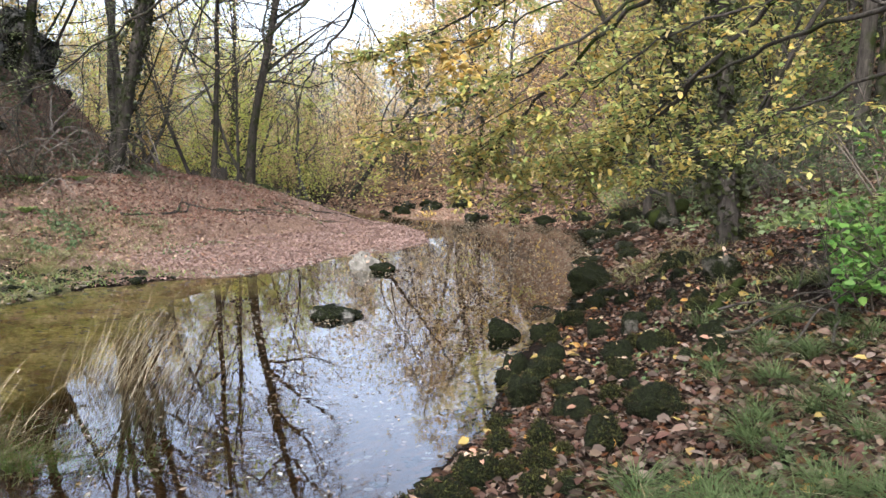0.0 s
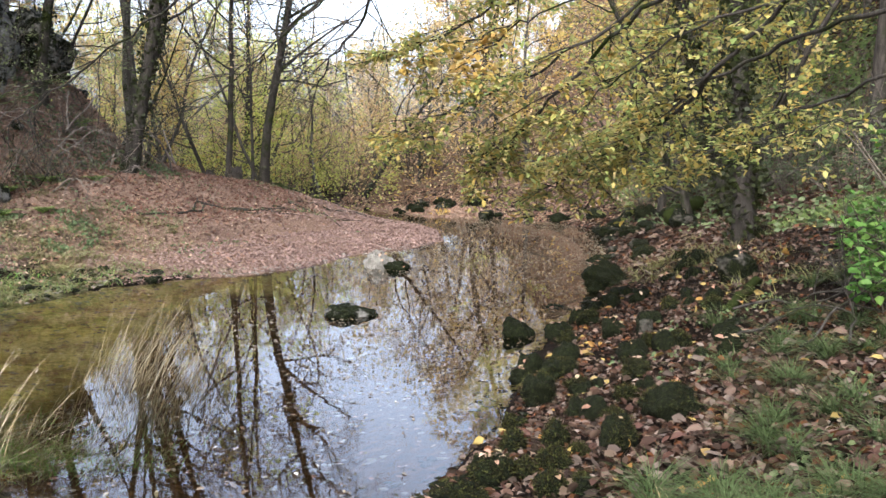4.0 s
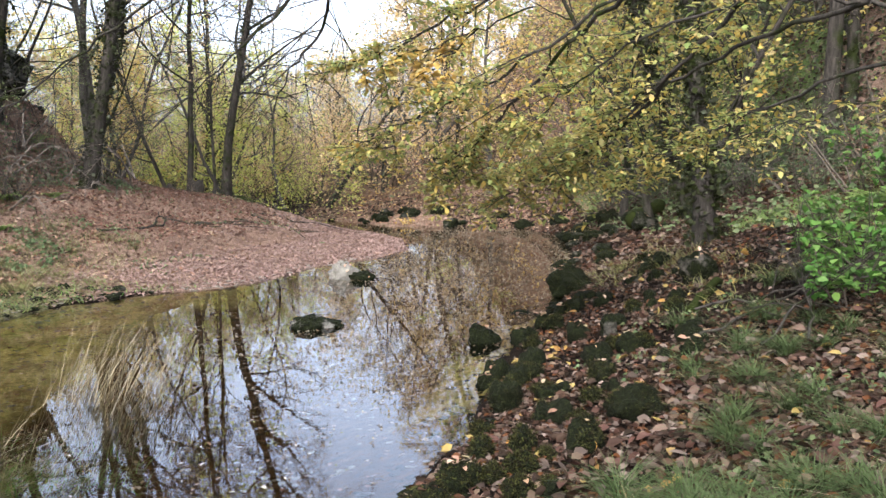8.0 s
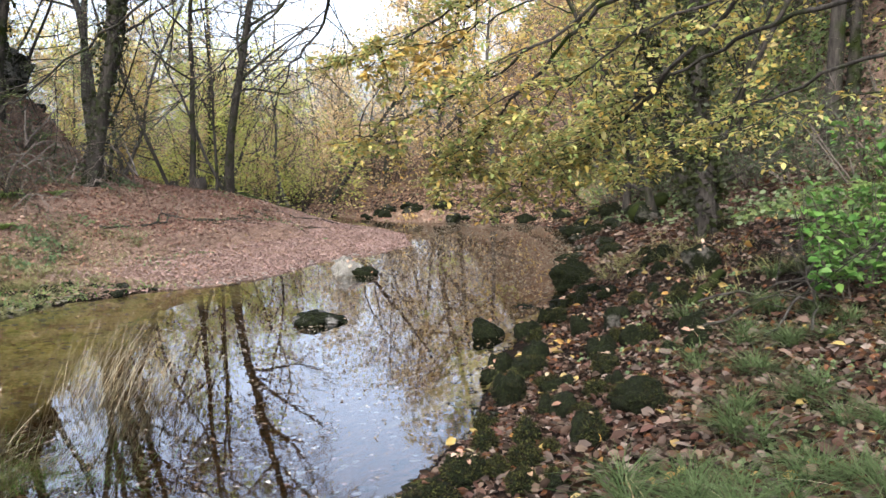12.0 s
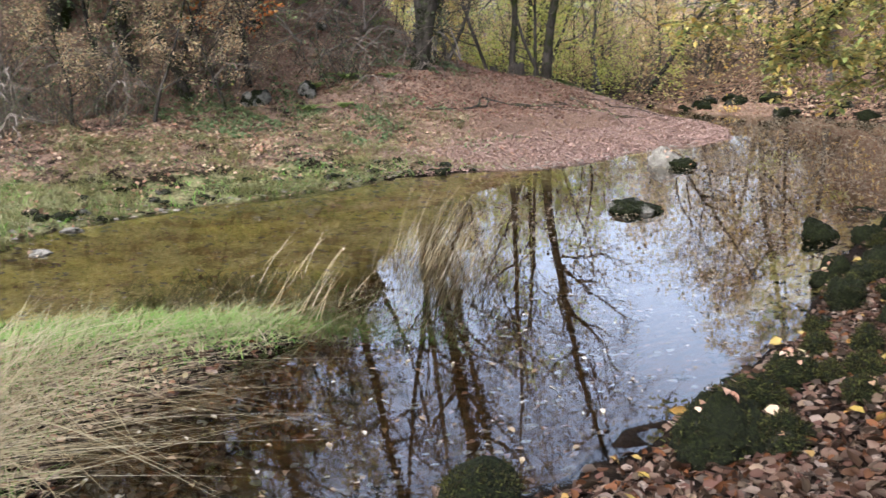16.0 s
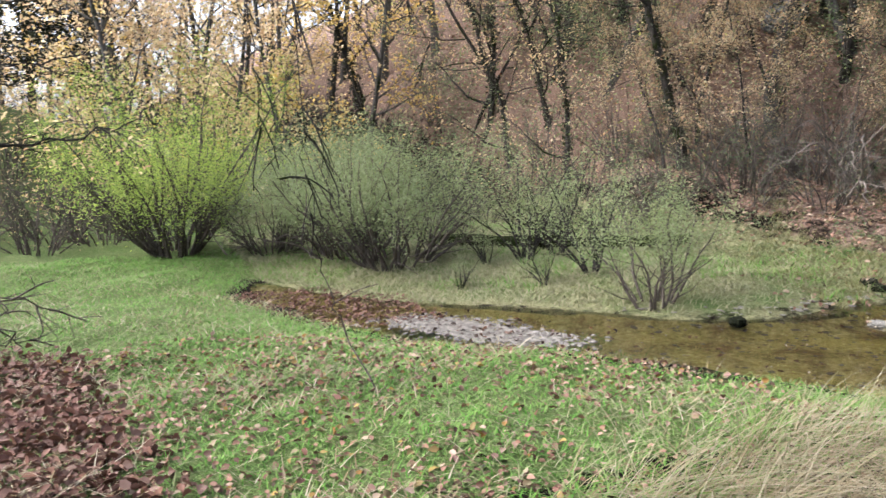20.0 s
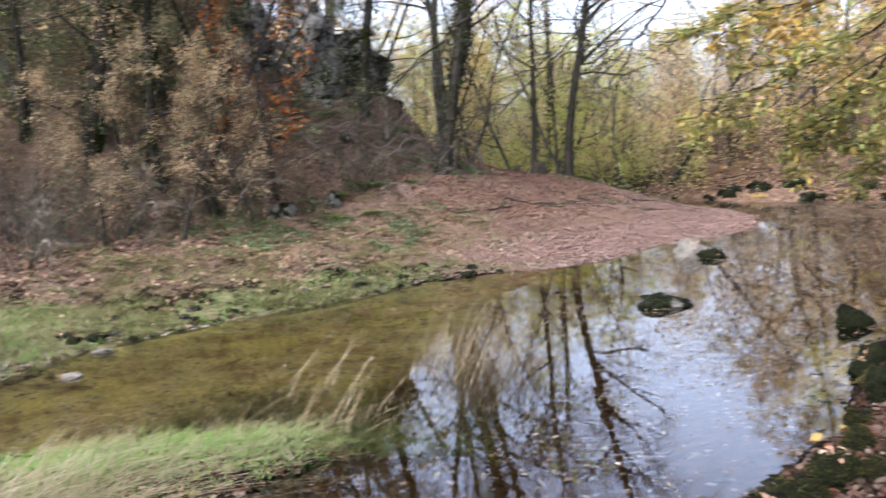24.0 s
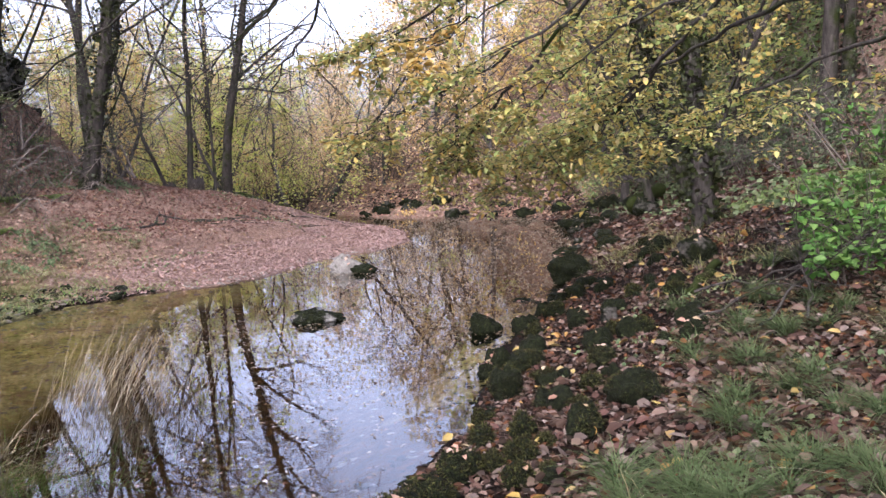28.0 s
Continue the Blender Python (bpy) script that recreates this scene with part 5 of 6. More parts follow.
def stump(seed, x, y, r, h, label):
    """A ragged broken stump."""
    g = np.random.default_rng(seed)
    a = np.linspace(0, 2 * np.pi, 14, endpoint=False)
    ring = [(rr, z) for rr, z in ((1.5, -0.1), (1.15, 0.1 * h), (1.0, 0.5 * h), (0.95, h))]
    V = [[math.cos(t) * r * rr * g.uniform(0.9, 1.1), math.sin(t) * r * rr * g.uniform(0.9, 1.1), z * (g.uniform(0.7, 1.3) if z == h else 1)] for rr, z in ring for t in a]
    V += [[0, 0, h * 0.6]] * 14
    i = np.arange(70).reshape(5, 14)
    j = np.roll(i, -1, axis=1)
    o = new("stump", mesh_np("stump", V, np.stack([i[:-1], j[:-1], j[1:], i[1:]], -1).reshape(-1, 4), "bark_dark", False))
    o.location = (x, y, zat(x, y))
    tagged(o, label, "stump")


stump(1, -5.75, 23.0, 0.16, 0.35, "ragged dark tree stump on the terrace")
stump(2, -6.35, 22.8, 0.12, 0.25, "small broken stump among dead leaves")

# ---- fallen leaves, grass and gravel ----
g = np.random.default_rng(9)
W_ = "whole ground strewn with fallen leaves"
fall = scatter(g, 62000, (-1.6, 1.6, 6.5, 15), lambda x, y, d, wet, left, n, m, b: (~wet & ~left) * np.clip(0.62 + 0.5 * wob(x, y, 1.7, 6), 0.2, 1) * smooth(-0.05, 0.3, d) * smooth(1.6, 2.7, y + 0.4 * wob(x, y, 2.0, 9)), 0.02)
fall = np.concatenate([fall, scatter(g, 25000, (-0.8, 1.6, 5.0, 7.6), lambda x, y, d, wet, left, n, m, b: (~wet & ~left) * smooth(-0.05, 0.3, d) * smooth(1.6, 2.7, y + 0.4 * wob(x, y, 2.0, 9)) * np.clip(0.8 + 0.3 * wob(x, y, 2.2, 8), 0.3, 1), 0.016)])
near = fall[:, 1] < 6.2 + 0.5 * wob(fall[:, 0], fall[:, 1], 1.0, 1)
stuff("fallen_leaves", leaves(g, fall[near], 0.076, None, 0.38, 0.6), "litter", "brown and pinkish leaves lying near on the bank", "fallen leaves")
stuff("fallen_leaves", leaves(g, fall[~near], 0.062, None, 0.4, 0.6), "litter", "brown and pinkish fallen leaves on the bank", "fallen leaves")
top = scatter(g, 2600, (-0.5, 1.6, 6, 7), lambda x, y, d, wet, left, n, m, b: (~wet & ~left) * smooth(0.2, 1.2, d), 0.045)
stuff("fallen_leaves", leaves(g, top, 0.1, None, 0.6, 0.6), "litter", "larger curled leaves lying on the grass tufts", "fallen leaves")
fall = scatter(g, 1000, (-1.6, 1.6, 5, 11), lambda x, y, d, wet, left, n, m, b: (~wet & ~left) * 0.5, 0.04)
stuff("fallen_leaves", leaves(g, fall, 0.09, None, 0.7, 0.6), "litter_gold", "yellow fallen leaves scattered on the bank", "fallen leaves")
fall = scatter(g, 120000, (-9.0, 11.5, 0.2, 26), lambda x, y, d, wet, left, n, m, b: (~wet & left & ~inside(x, y, HILL_LEFT)) * pink_bar(x, y) * 0.95, 0.012)
stuff("fallen_leaves", leaves(g, fall, 0.05, None, 0.75, 0.66), "litter_pink", "dense carpet of pale pink-brown leaves on the gravel bar", "fallen leaves")
fall = scatter(g, 110000, (-16, 7, -3, 26), lambda x, y, d, wet, left, n, m, b: (~wet & left) * (1 - 0.75 * pink_bar(x, y)) * (1 - 0.85 * terrace(x, y)) * (1 - m) * np.clip(0.5 + 0.4 * wob(x, y, 1.1, 8) + 0.25 * wob(x, y, 3.3, 5), 0.1, 1) * (0.25 + 0.75 * smooth(0.2, 2.2, d)), 0.012)
stuff("fallen_leaves", leaves(g, fall, 0.072, None, 0.6, 0.66), "litter_slope", "brown fallen leaves covering the wooded slope", "fallen leaves")
fall = scatter(g, 40000, (-8.6, 14, -0.2, 26), lambda x, y, d, wet, left, n, m, b: (~wet & left & ~inside(x, y, HILL_LEFT)) * terrace(x, y) * 0.9, 0.015)
stuff("fallen_leaves", leaves(g, fall, 0.062, None, 0.6, 0.66), "litter_red", "red-brown leaves heaped on the terrace", "fallen leaves")
fall = scatter(g, 60000, (-13, 14.5, -5.8, 26), lambda x, y, d, wet, left, n, m, b: (~wet & left) * inside(x, y, HILL_LEFT) * np.clip(0.6 + 0.5 * wob(x, y, 1.4, 33), 0.15, 1), 0.02)
stuff("fallen_leaves", leaves(g, fall[::2], 0.075, None, 0.55, 0.66), "litter_red", "red-brown leaves covering the steep spur", "fallen leaves")
stuff("fallen_leaves", leaves(g, fall[1::2], 0.075, None, 0.5, 0.66), "litter_slope", "pale brown leaves covering the steep spur", "fallen leaves")
low = scatter(g, 20000, (-12, 13, -6.2, 24), lambda x, y, d, wet, left, n, m, b: (~wet & left) * (wob(x, y, 1.3, 41) + 0.7 * wob(x, y, 3.9, 42) > 0.15), 0.05)
stuff("ground_ivy", leaves(g, low, 0.07, None, 0.5, 0.8), "leaf_shade", "patches of green ivy and fern on the steep spur", "undergrowth")
herbs = scatter(g, 9000, (-9.5, 13, -2, 25), lambda x, y, d, wet, left, n, m, b: (~wet & left) * smooth(0.5, 2.5, d) * (wob(x, y, 1.6, 27) + 0.6 * wob(x, y, 4.4, 13) > 0.55), 0.04)
stuff("ground_ivy", leaves(g, herbs, 0.05, None, 0.5, 0.7), "leaf_shade", "low green plants on the leafy terrace", "undergrowth")
sticks = scatter(g, 420, (-9.0, 14, -2.5, 25), lambda x, y, d, wet, left, n, m, b: (~wet & left) * smooth(2.0, 3.0, d), 0.02)
spurs = scatter(g, 1500, (-12, 14, -6.4, 23), lambda x, y, d, wet, left, n, m, b: left * inside(x, y, HILL_LEFT) * 0.8, 0.05)
stuff("dead_twigs", blades(g, spurs[::2], 0.8, 0.011, 1.6, None, 0.2, 4), "soil_twig", "pale dead sticks caught on the steep spur", "twigs")
stuff("dead_twigs", blades(g, spurs[1::4], 0.6, 0.012, 1.4, None, 0.3, 4), "bark_dark", "dark dead sticks caught on the steep spur", "twigs")
stuff("dead_twigs", blades(g, sticks, 0.5, 0.006, 2.6, None, 0.1, 4), "twig", "dead twigs strewn over the terrace", "twigs")
fall = scatter(g, 22000, (-27, 6, -10, 24), lambda x, y, d, wet, left, n, m, b: inside(x, y, HILL_LEFT) * 0.9, 0.02)
stuff("fallen_leaves", leaves(g, fall, 0.1, None, 0.6, 0.66), "litter_slope", "dry leaves lying on the steep hillside", "fallen leaves")
fall = scatter(g, 80000, (-5, -9, 10, 2.6), lambda x, y, d, wet, left, n, m, b: (~wet & ~left) * np.clip(0.75 + 0.4 * wob(x, y, 1.2, 41), 0.1, 1) * smooth(-5, -3.2, x + 0.5 * wob(x, y, 2.0, 42)) * smooth(2.6, 1.4, y + 0.4 * wob(x, y, 2.0, 43)), 0.015)
stuff("fallen_leaves", leaves(g, fall, 0.065, None, 0.55, 0.62), "litter", "brown fallen leaves on the path of the bank", "fallen leaves")
fall = scatter(g, 22000, (2, 13, 9, 24), lambda x, y, d, wet, left, n, m, b: (~wet & ~left) * 0.9, 0.012)
stuff("fallen_leaves", leaves(g, fall, 0.11, None, 0.7, 0.66), "litter", "brown fallen leaves on the stony bank", "fallen leaves")
fall = scatter(g, 60000, (-4, 23, 10, 38), lambda x, y, d, wet, left, n, m, b: (~wet & ~left) * 0.8, 0.012)
stuff("fallen_leaves", leaves(g, fall, 0.08, None, 0.6, 0.66), "litter_slope", "brown fallen leaves on the far bank", "fallen leaves")
fall = scatter(g, 15000, (-9, -2, -2, 4.6), lambda x, y, d, wet, left, n, m, b: (~wet & ~left) * np.clip(0.4 + 0.4 * wob(x, y, 1.3, 3) + 0.9 * smooth(-6, -3, x) * smooth(2.6, 0.6, y), 0.02, 1) * smooth(-2.0, -3.4, x + 0.4 * wob(x, y, 2.0, 10)), 0.03)
stuff("fallen_leaves", leaves(g, fall, 0.05, None, 0.7, 0.66), "litter_slope", "pale brown leaves lying in the meadow grass", "fallen leaves")
fall = scatter(g, 20000, (-9.5, -3.2, -2.5, 1.0), lambda x, y, d, wet, left, n, m, b: 0.95 * smooth(-9.5, -8, x) * smooth(-2.5, -3.6, x + 0.4 * wob(x, y, 2.0, 10)) * smooth(-3.2, -2.4, y) * smooth(0.45, -0.15, y - 0.12 * (x + 5)), 0.04)
stuff("fallen_leaves", leaves(g, fall, 0.075, None, 0.5, 0.66), "litter_red", "drift of brown leaves beside the meadow", "fallen leaves")
fall = scatter(g, 34000, (-12, -12, 12, 3.0), lambda x, y, d, wet, left, n, m, b: (~wet & ~left) * smooth(-4.4, -2.2, x - 0.5 * np.minimum(y + 1.5, 0) + 0.5 * wob(x, y, 1.4, 9)) * smooth(3.0, 1.6, y + 0.4 * wob(x, y, 2.0, 9)), 0.03)
stuff("fallen_leaves", leaves(g, fall, 0.075, None, 0.5, 0.62), "litter", "brown fallen leaves on the bank behind the shore", "fallen leaves")
x, y = g.uniform(-8, 4, 140000), g.uniform(3, 27, 140000)
_, d, wet, *_ = land(x, y, True)
k = wet & (d > 0.12) & (g.uniform(0, 1, 140000) < np.clip(0.02 + 0.3 * smooth(8.5, 12.5, y) * smooth(-3.8, -1, x) + 0.16 * smooth(-1.2, 0.4, x) * smooth(6.5, 8.5, y) + 0.2 * wob(x, y, 0.9, 5) * smooth(5, 9, y), 0.008, 1))
stuff("floating_leaves", leaves(g, np.stack([x, y, np.full(len(x), 0.006)], -1)[k], 0.042, g.normal(size=(int(k.sum()), 3)) * [1, 1, 0.02] * 4, 0.99, 0.42), "litter_float", "small pale leaves floating on the creek", "fallen leaves")
x, y = g.uniform(-9, 3, 3600), g.uniform(2.8, 16, 3600)
z, d, wet, *_ = land(x, y, True)
k = wet & (d > 0.1)
pool = k & (x > -3.4) & (x < 0.3) & (y < 5.6)
stuff("floating_leaves", leaves(g, np.stack([x, y, np.full(len(x), 0.008)], -1)[pool & (g.uniform(0, 1, len(x)) < 0.3)], 0.06, None, 0.97, 0.55), "litter_float", "pale leaves floating in the dark pool", "fallen leaves")
stuff("sunken_leaves", leaves(g, np.stack([x, y, z + 0.015], -1)[k][::2], 0.065, None, 0.9, 0.6), "litter_slope", "brown leaves sunk on the creek bed", "fallen leaves")

near_grass = scatter(g, 120000, (-16, -3, -2.6, 6), lambda x, y, d, wet, left, n, m, b: (~wet & ~left) * smooth(-2.5, -3.5, x + 0.4 * wob(x, y, 2.0, 10)) * smooth(0.0, 0.2, d) * np.clip(0.75 + 0.4 * wob(x, y, 0.8, 4), 0, 1) * (1 - 0.9 * smooth(-9.5, -8, x) * smooth(0.45, -0.15, y - 0.12 * (x + 5))))
stuff("meadow_grass", blades(g, near_grass, 0.05, 0.0042, 0.9, None, 0.8), "grass", "short bright green meadow grass", "grass")
near_grass = scatter(g, 26000, (-16, -3, -2.6, 6), lambda x, y, d, wet, left, n, m, b: (~wet & ~left) * smooth(-2.5, -3.5, x + 0.4 * wob(x, y, 2.0, 10)) * np.clip(0.5 + 0.7 * wob(x, y, 1.9, 2), 0, 1))
stuff("meadow_grass", blades(g, near_grass, 0.085, 0.0036, 1.0, None, 1.0), "grass_mixed", "taller fading grass in the meadow", "grass")
straw = scatter(g, 16000, (-13, -2, -2.6, 5.5), lambda x, y, d, wet, left, n, m, b: (~wet & ~left) * smooth(-2.5, -3.5, x + 0.4 * wob(x, y, 2.0, 10)) * np.clip(0.3 + 0.8 * wob(x, y, 2.6, 12), 0, 1), 0.03)
stuff("meadow_grass", blades(g, straw, 0.07, 0.004, 1.6, None, 0.4), "grass_dry", "dry blades lying in the meadow grass", "grass")
fall = scatter(g, 5200, (-9, -2, -2, 4.6), lambda x, y, d, wet, left, n, m, b: (~wet & ~left) * np.clip(0.4 + 0.6 * wob(x, y, 1.7, 23), 0.02, 1), 0.035)
stuff("fallen_leaves", leaves(g, fall[::3], 0.055, None, 0.6, 0.66), "litter_gold", "yellowed leaves lying in the meadow grass", "fallen leaves")
stuff("fallen_leaves", leaves(g, fall, 0.055, None, 0.6, 0.66), "litter_red", "red-brown leaves lying in the meadow grass", "fallen leaves")
fall = scatter(g, 3000, (-12.6, 1.7, -9.6, 3.6), lambda x, y, d, wet, left, n, m, b: (wet | (d < 0.25)) * 0.6, 0.012)
fall[:, 2] = np.maximum(fall[:, 2], 0.012)
stuff("fallen_leaves", leaves(g, fall, 0.055, None, 0.8, 0.66), "litter_red", "drift of brown leaves in the narrow stream", "fallen leaves")
tuft = scatter(g, 30000, (-20, 2, -7, 9.5), lambda x, y, d, wet, left, n, m, b: (~wet & left) * m * smooth(0, 0.25, d) * (wob(x, y, 1.3, 31) + 0.6 * wob(x, y, 3.7, 32) > 0.2))
stuff("meadow_grass", blades(g, tuft, 0.11, 0.006, 0.8, None, 1.0), "grass", "green grass patches around the willows", "grass")
far_grass = scatter(g, 60000, (-20, 2, -7, 9.5), lambda x, y, d, wet, left, n, m, b: (~wet & left) * m * smooth(0, 0.25, d))
stuff("meadow_grass", blades(g, far_grass, 0.1, 0.006, 0.8, None, 1.0), "grass_mixed", "pale dry grass around the willows", "grass")
shore = scatter(g, 60000, (-11, 7.5, -3.4, 16.5), lambda x, y, d, wet, left, n, m, b: (~wet & left) * (1 - pink_bar(x, y)) * smooth(6.5, 0.3, d) * np.clip(0.5 + 0.6 * wob(x, y, 2.3, 9), 0, 1))
stuff("shore_grass", blades(g, shore, 0.1, 0.005, 0.9, None, 1.0), "grass_olive", "faded grass along the opposite shore", "grass")
shore = scatter(g, 4500, (-10, 7.5, -3.4, 15.5), lambda x, y, d, wet, left, n, m, b: (~wet & left) * (1 - b) * smooth(1.5, 0.2, d))
stuff("shore_grass", blades(g, shore, 0.12, 0.006, 0.8, None, 1.0), "grass", "green grass along the opposite shore", "grass")


def tufts(centres, per, radius, height, width, lean, mat, label, way=None, bend=1.0, seg=4, name="grass_tufts"):
    c = np.repeat(np.asarray(centres, float), per, axis=0)
    c[:, :2] += g.normal(size=(len(c), 2)) * radius
    c[:, 2] = land(c[:, 0], c[:, 1])
    return stuff(name, blades(g, c, height, width, lean, way, bend, seg), mat, label, "grass")


# drooping sedge-like tufts, thickest up the bank
spot = scatter(g, 1500, (0.7, 2.8, 4.2, 8.2), lambda x, y, d, wet, left, n, m, b: (~wet & ~left) * smooth(0.7, 1.6, d) * np.clip(0.2 + 0.4 * smooth(1.5, 3.0, x) + 0.5 * wob(x, y, 1.5, 7), 0, 1))[:78]
big = g.uniform(0, 1, len(spot)) < 0.55
tufts(spot[big], 95, 0.03, 0.21, 0.0034, 0.7, "grass_dark", "drooping tufts of dark green grass among the leaves", None, 1.25, 5)
tufts(spot[~big], 80, 0.03, 0.18, 0.0032, 0.75, "grass_dark", "small tufts of dark green grass among the leaves", None, 1.2, 4)
tufts(spot[::5], 34, 0.04, 0.17, 0.003, 0.9, "grass_dark", "spreading green tufts among the leaves", None, 1.2, 4)
tufts(spot[::3], 7, 0.07, 0.18, 0.0025, 1.1, "grass_dry", "pale withered blades among the grass tufts", None, 1.1, 4)
herbs = scatter(g, 5000, (0.9, 2.0, 6, 9), lambda x, y, d, wet, left, n, m, b: (~wet & ~left) * smooth(0.6, 1.6, d) * (wob(x, y, 2.1, 17) + 0.6 * wob(x, y, 5, 3) > 0.3), 0.03)
stuff("ground_ivy", leaves(g, herbs, 0.045, None, 0.6, 0.8), "leaf_shade", "low green herbs between the fallen leaves", "undergrowth")
spot = scatter(g, 600, (2.5, 8, 7, 15), lambda x, y, d, wet, left, n, m, b: (~wet & ~left) * np.clip(0.2 + 0.5 * wob(x, y, 1.0, 3), 0, 1))[:120]
tufts(spot[::2], 40, 0.1, 0.16, 0.004, 0.9, "grass_olive", "straggling olive grass on the upper bank")
weed = np.stack([-5.4 + 3.0 * (q := g.uniform(0, 1, (90, 2)))[:, 0], 4.7 + 0.9 * q[:, 0] + 2.2 * q[:, 1], np.zeros(90)], -1)
tufts(weed, 22, 0.16, 0.13, 0.0038, 1.0, "grass_olive", "olive weed rising through the shallow water", (0.5, 0.1), 0.9, 4, "sedge")
tufts(weed[::2], 14, 0.18, 0.12, 0.0038, 1.0, "grass", "fresh green weed in the shallow water", (0.5, 0.1), 0.9, 4, "sedge")
u = g.uniform(0, 1, (80, 2))
sedge = np.stack([-4.1 - 0.65 * u[:, 1] + 0.75 * u[:, 0], 1.85 + 2.2 * u[:, 1] + 0.25 * u[:, 0], np.zeros(80)], -1)
spot = scatter(g, 3000, (-13, 7.5, -4.5, 17), lambda x, y, d, wet, left, n, m, b: (~wet & left) * (1 - pink_bar(x, y)) * smooth(6.5, 0.5, d) * np.clip(0.4 + 0.7 * wob(x, y, 2.3, 9), 0, 1) * 0.35)[:420]
tufts(spot[::2], 34, 0.07, 0.13, 0.005, 0.9, "grass_olive", "olive grass tussocks on the opposite bank", None, 1.1, 4)
tufts(spot[1::2], 30, 0.08, 0.13, 0.005, 1.0, "grass_mixed", "withered grass tussocks on the opposite bank", None, 1.1, 4)
tufts(sedge, 7, 0.13, 0.34, 0.003, 2.0, "grass_dry", "long dry sedge flattened along the pool's edge", (0.9, -0.1), 0.9, 6, "sedge")
tufts(sedge[::2], 8, 0.16, 0.34, 0.003, 1.7, "grass_dry", "dry sedge blades lying crosswise by the pool", (0.3, 0.9), 0.9, 6, "sedge")
tufts(sedge[::3], 9, 0.14, 0.42, 0.003, 0.8, "grass_mixed", "long fading sedge along the pool's edge", (0.6, 0.4), 0.8, 6, "sedge")
tufts(sedge[::5], 7, 0.12, 0.42, 0.003, 0.7, "grass_dry", "single long sedge blades rising from the mat", (0.9, 0.5), 0.5, 6, "sedge")
tufts([(-3.25, 7.75, 0), (-3.05, 7.9, 0), (-2.85, 7.75, 0), (-2.7, 8.0, 0), (-3.0, 8.2, 0), (-2.95, 7.6, 0), (-3.3, 8.0, 0), (-2.55, 7.85, 0)], 34, 0.17, 1.05, 0.0038, 0.34, "grass_dry", "upright pale sedge standing in the creek", (1.1, 0.2), 0.55, 7, "sedge")
tufts([(-3.3, 5.6, 0), (-3.4, 6.3, 0), (-3.5, 6.9, 0), (-3.0, 6.2, 0), (-3.7, 6.0, 0), (-3.1, 6.7, 0), (-3.9, 6.6, 0), (-4.2, 7.2, 0)], 10, 0.18, 0.6, 0.003, 0.8, "grass_dry", "loose pale sedge trailing in the shallows", (0.8, 0.4), 0.6, 6, "sedge")
tufts(sedge[::2], 26, 0.16, 0.16, 0.0035, 0.9, "grass", "green grass growing through the sedge", None, 0.9, 4, "sedge")
band = np.stack([-4.9 + 1.9 * (q := g.uniform(0, 1, 46)), 4.5 + 1.6 * q + g.normal(size=46) * 0.3, np.zeros(46)], -1)
tufts(band, 48, 0.2, 0.12, 0.004, 0.9, "grass", "green water grass in the shallows", (0.3, 0.2), 0.9, 4, "sedge")
tufts(band[::2], 30, 0.2, 0.2, 0.0035, 1.0, "grass_mixed", "fading water grass in the shallows", (0.6, 0.1), 0.9, 4, "sedge")
q = g.uniform(0, 1, (26, 2))
tufts(np.stack([-4.9 + 1.3 * q[:, 0], 5.6 + 1.5 * q[:, 1], np.zeros(26)], -1), 36, 0.2, 0.14, 0.004, 1.0, "grass_olive", "thin olive water grass over the stream bed", (0.6, 0.2), 0.9, 4, "sedge")
mud = scatter(g, 5200, (-4.4, 1.9, -1.7, 5.2), lambda x, y, d, wet, left, n, m, b: (~left & (d < 0.75)) * 0.8, 0.012)
stuff("fallen_leaves", leaves(g, mud, 0.07, None, 0.7, 0.6), "litter", "dark wet leaves along the muddy pool edge", "fallen leaves")

stuff("fallen_leaves", leaves(g, np.concatenate(ROCK_TOPS) + [0, 0, 0.008], 0.07, None, 0.8, 0.62), "litter_slope", "fallen leaves resting on the rocks", "fallen leaves")
fern = scatter(g, 20000, (4.2, 5, 14, 24), lambda x, y, d, wet, left, n, m, b: (~wet & ~left) * np.clip(0.5 + 0.5 * wob(x, y, 0.9, 3), 0, 1), 0.06)
stuff("ground_ivy", leaves(g, fern, 0.1, None, 0.6, 0.7), "leaf_shade", "low green undergrowth covering the slope", "undergrowth")
fern = scatter(g, 30000, (-14, 8, -4, 20), lambda x, y, d, wet, left, n, m, b: (~wet & left) * (1 - b) * np.clip(1.2 * wob(x, y, 1.2, 5) + 0.9 * wob(x, y, 4, 2), 0, 0.9), 0.03)
stuff("ground_ivy", leaves(g, fern, 0.045, None, 0.4, 0.6), "leaf_shade", "patches of low green plants on the slope", "undergrowth")


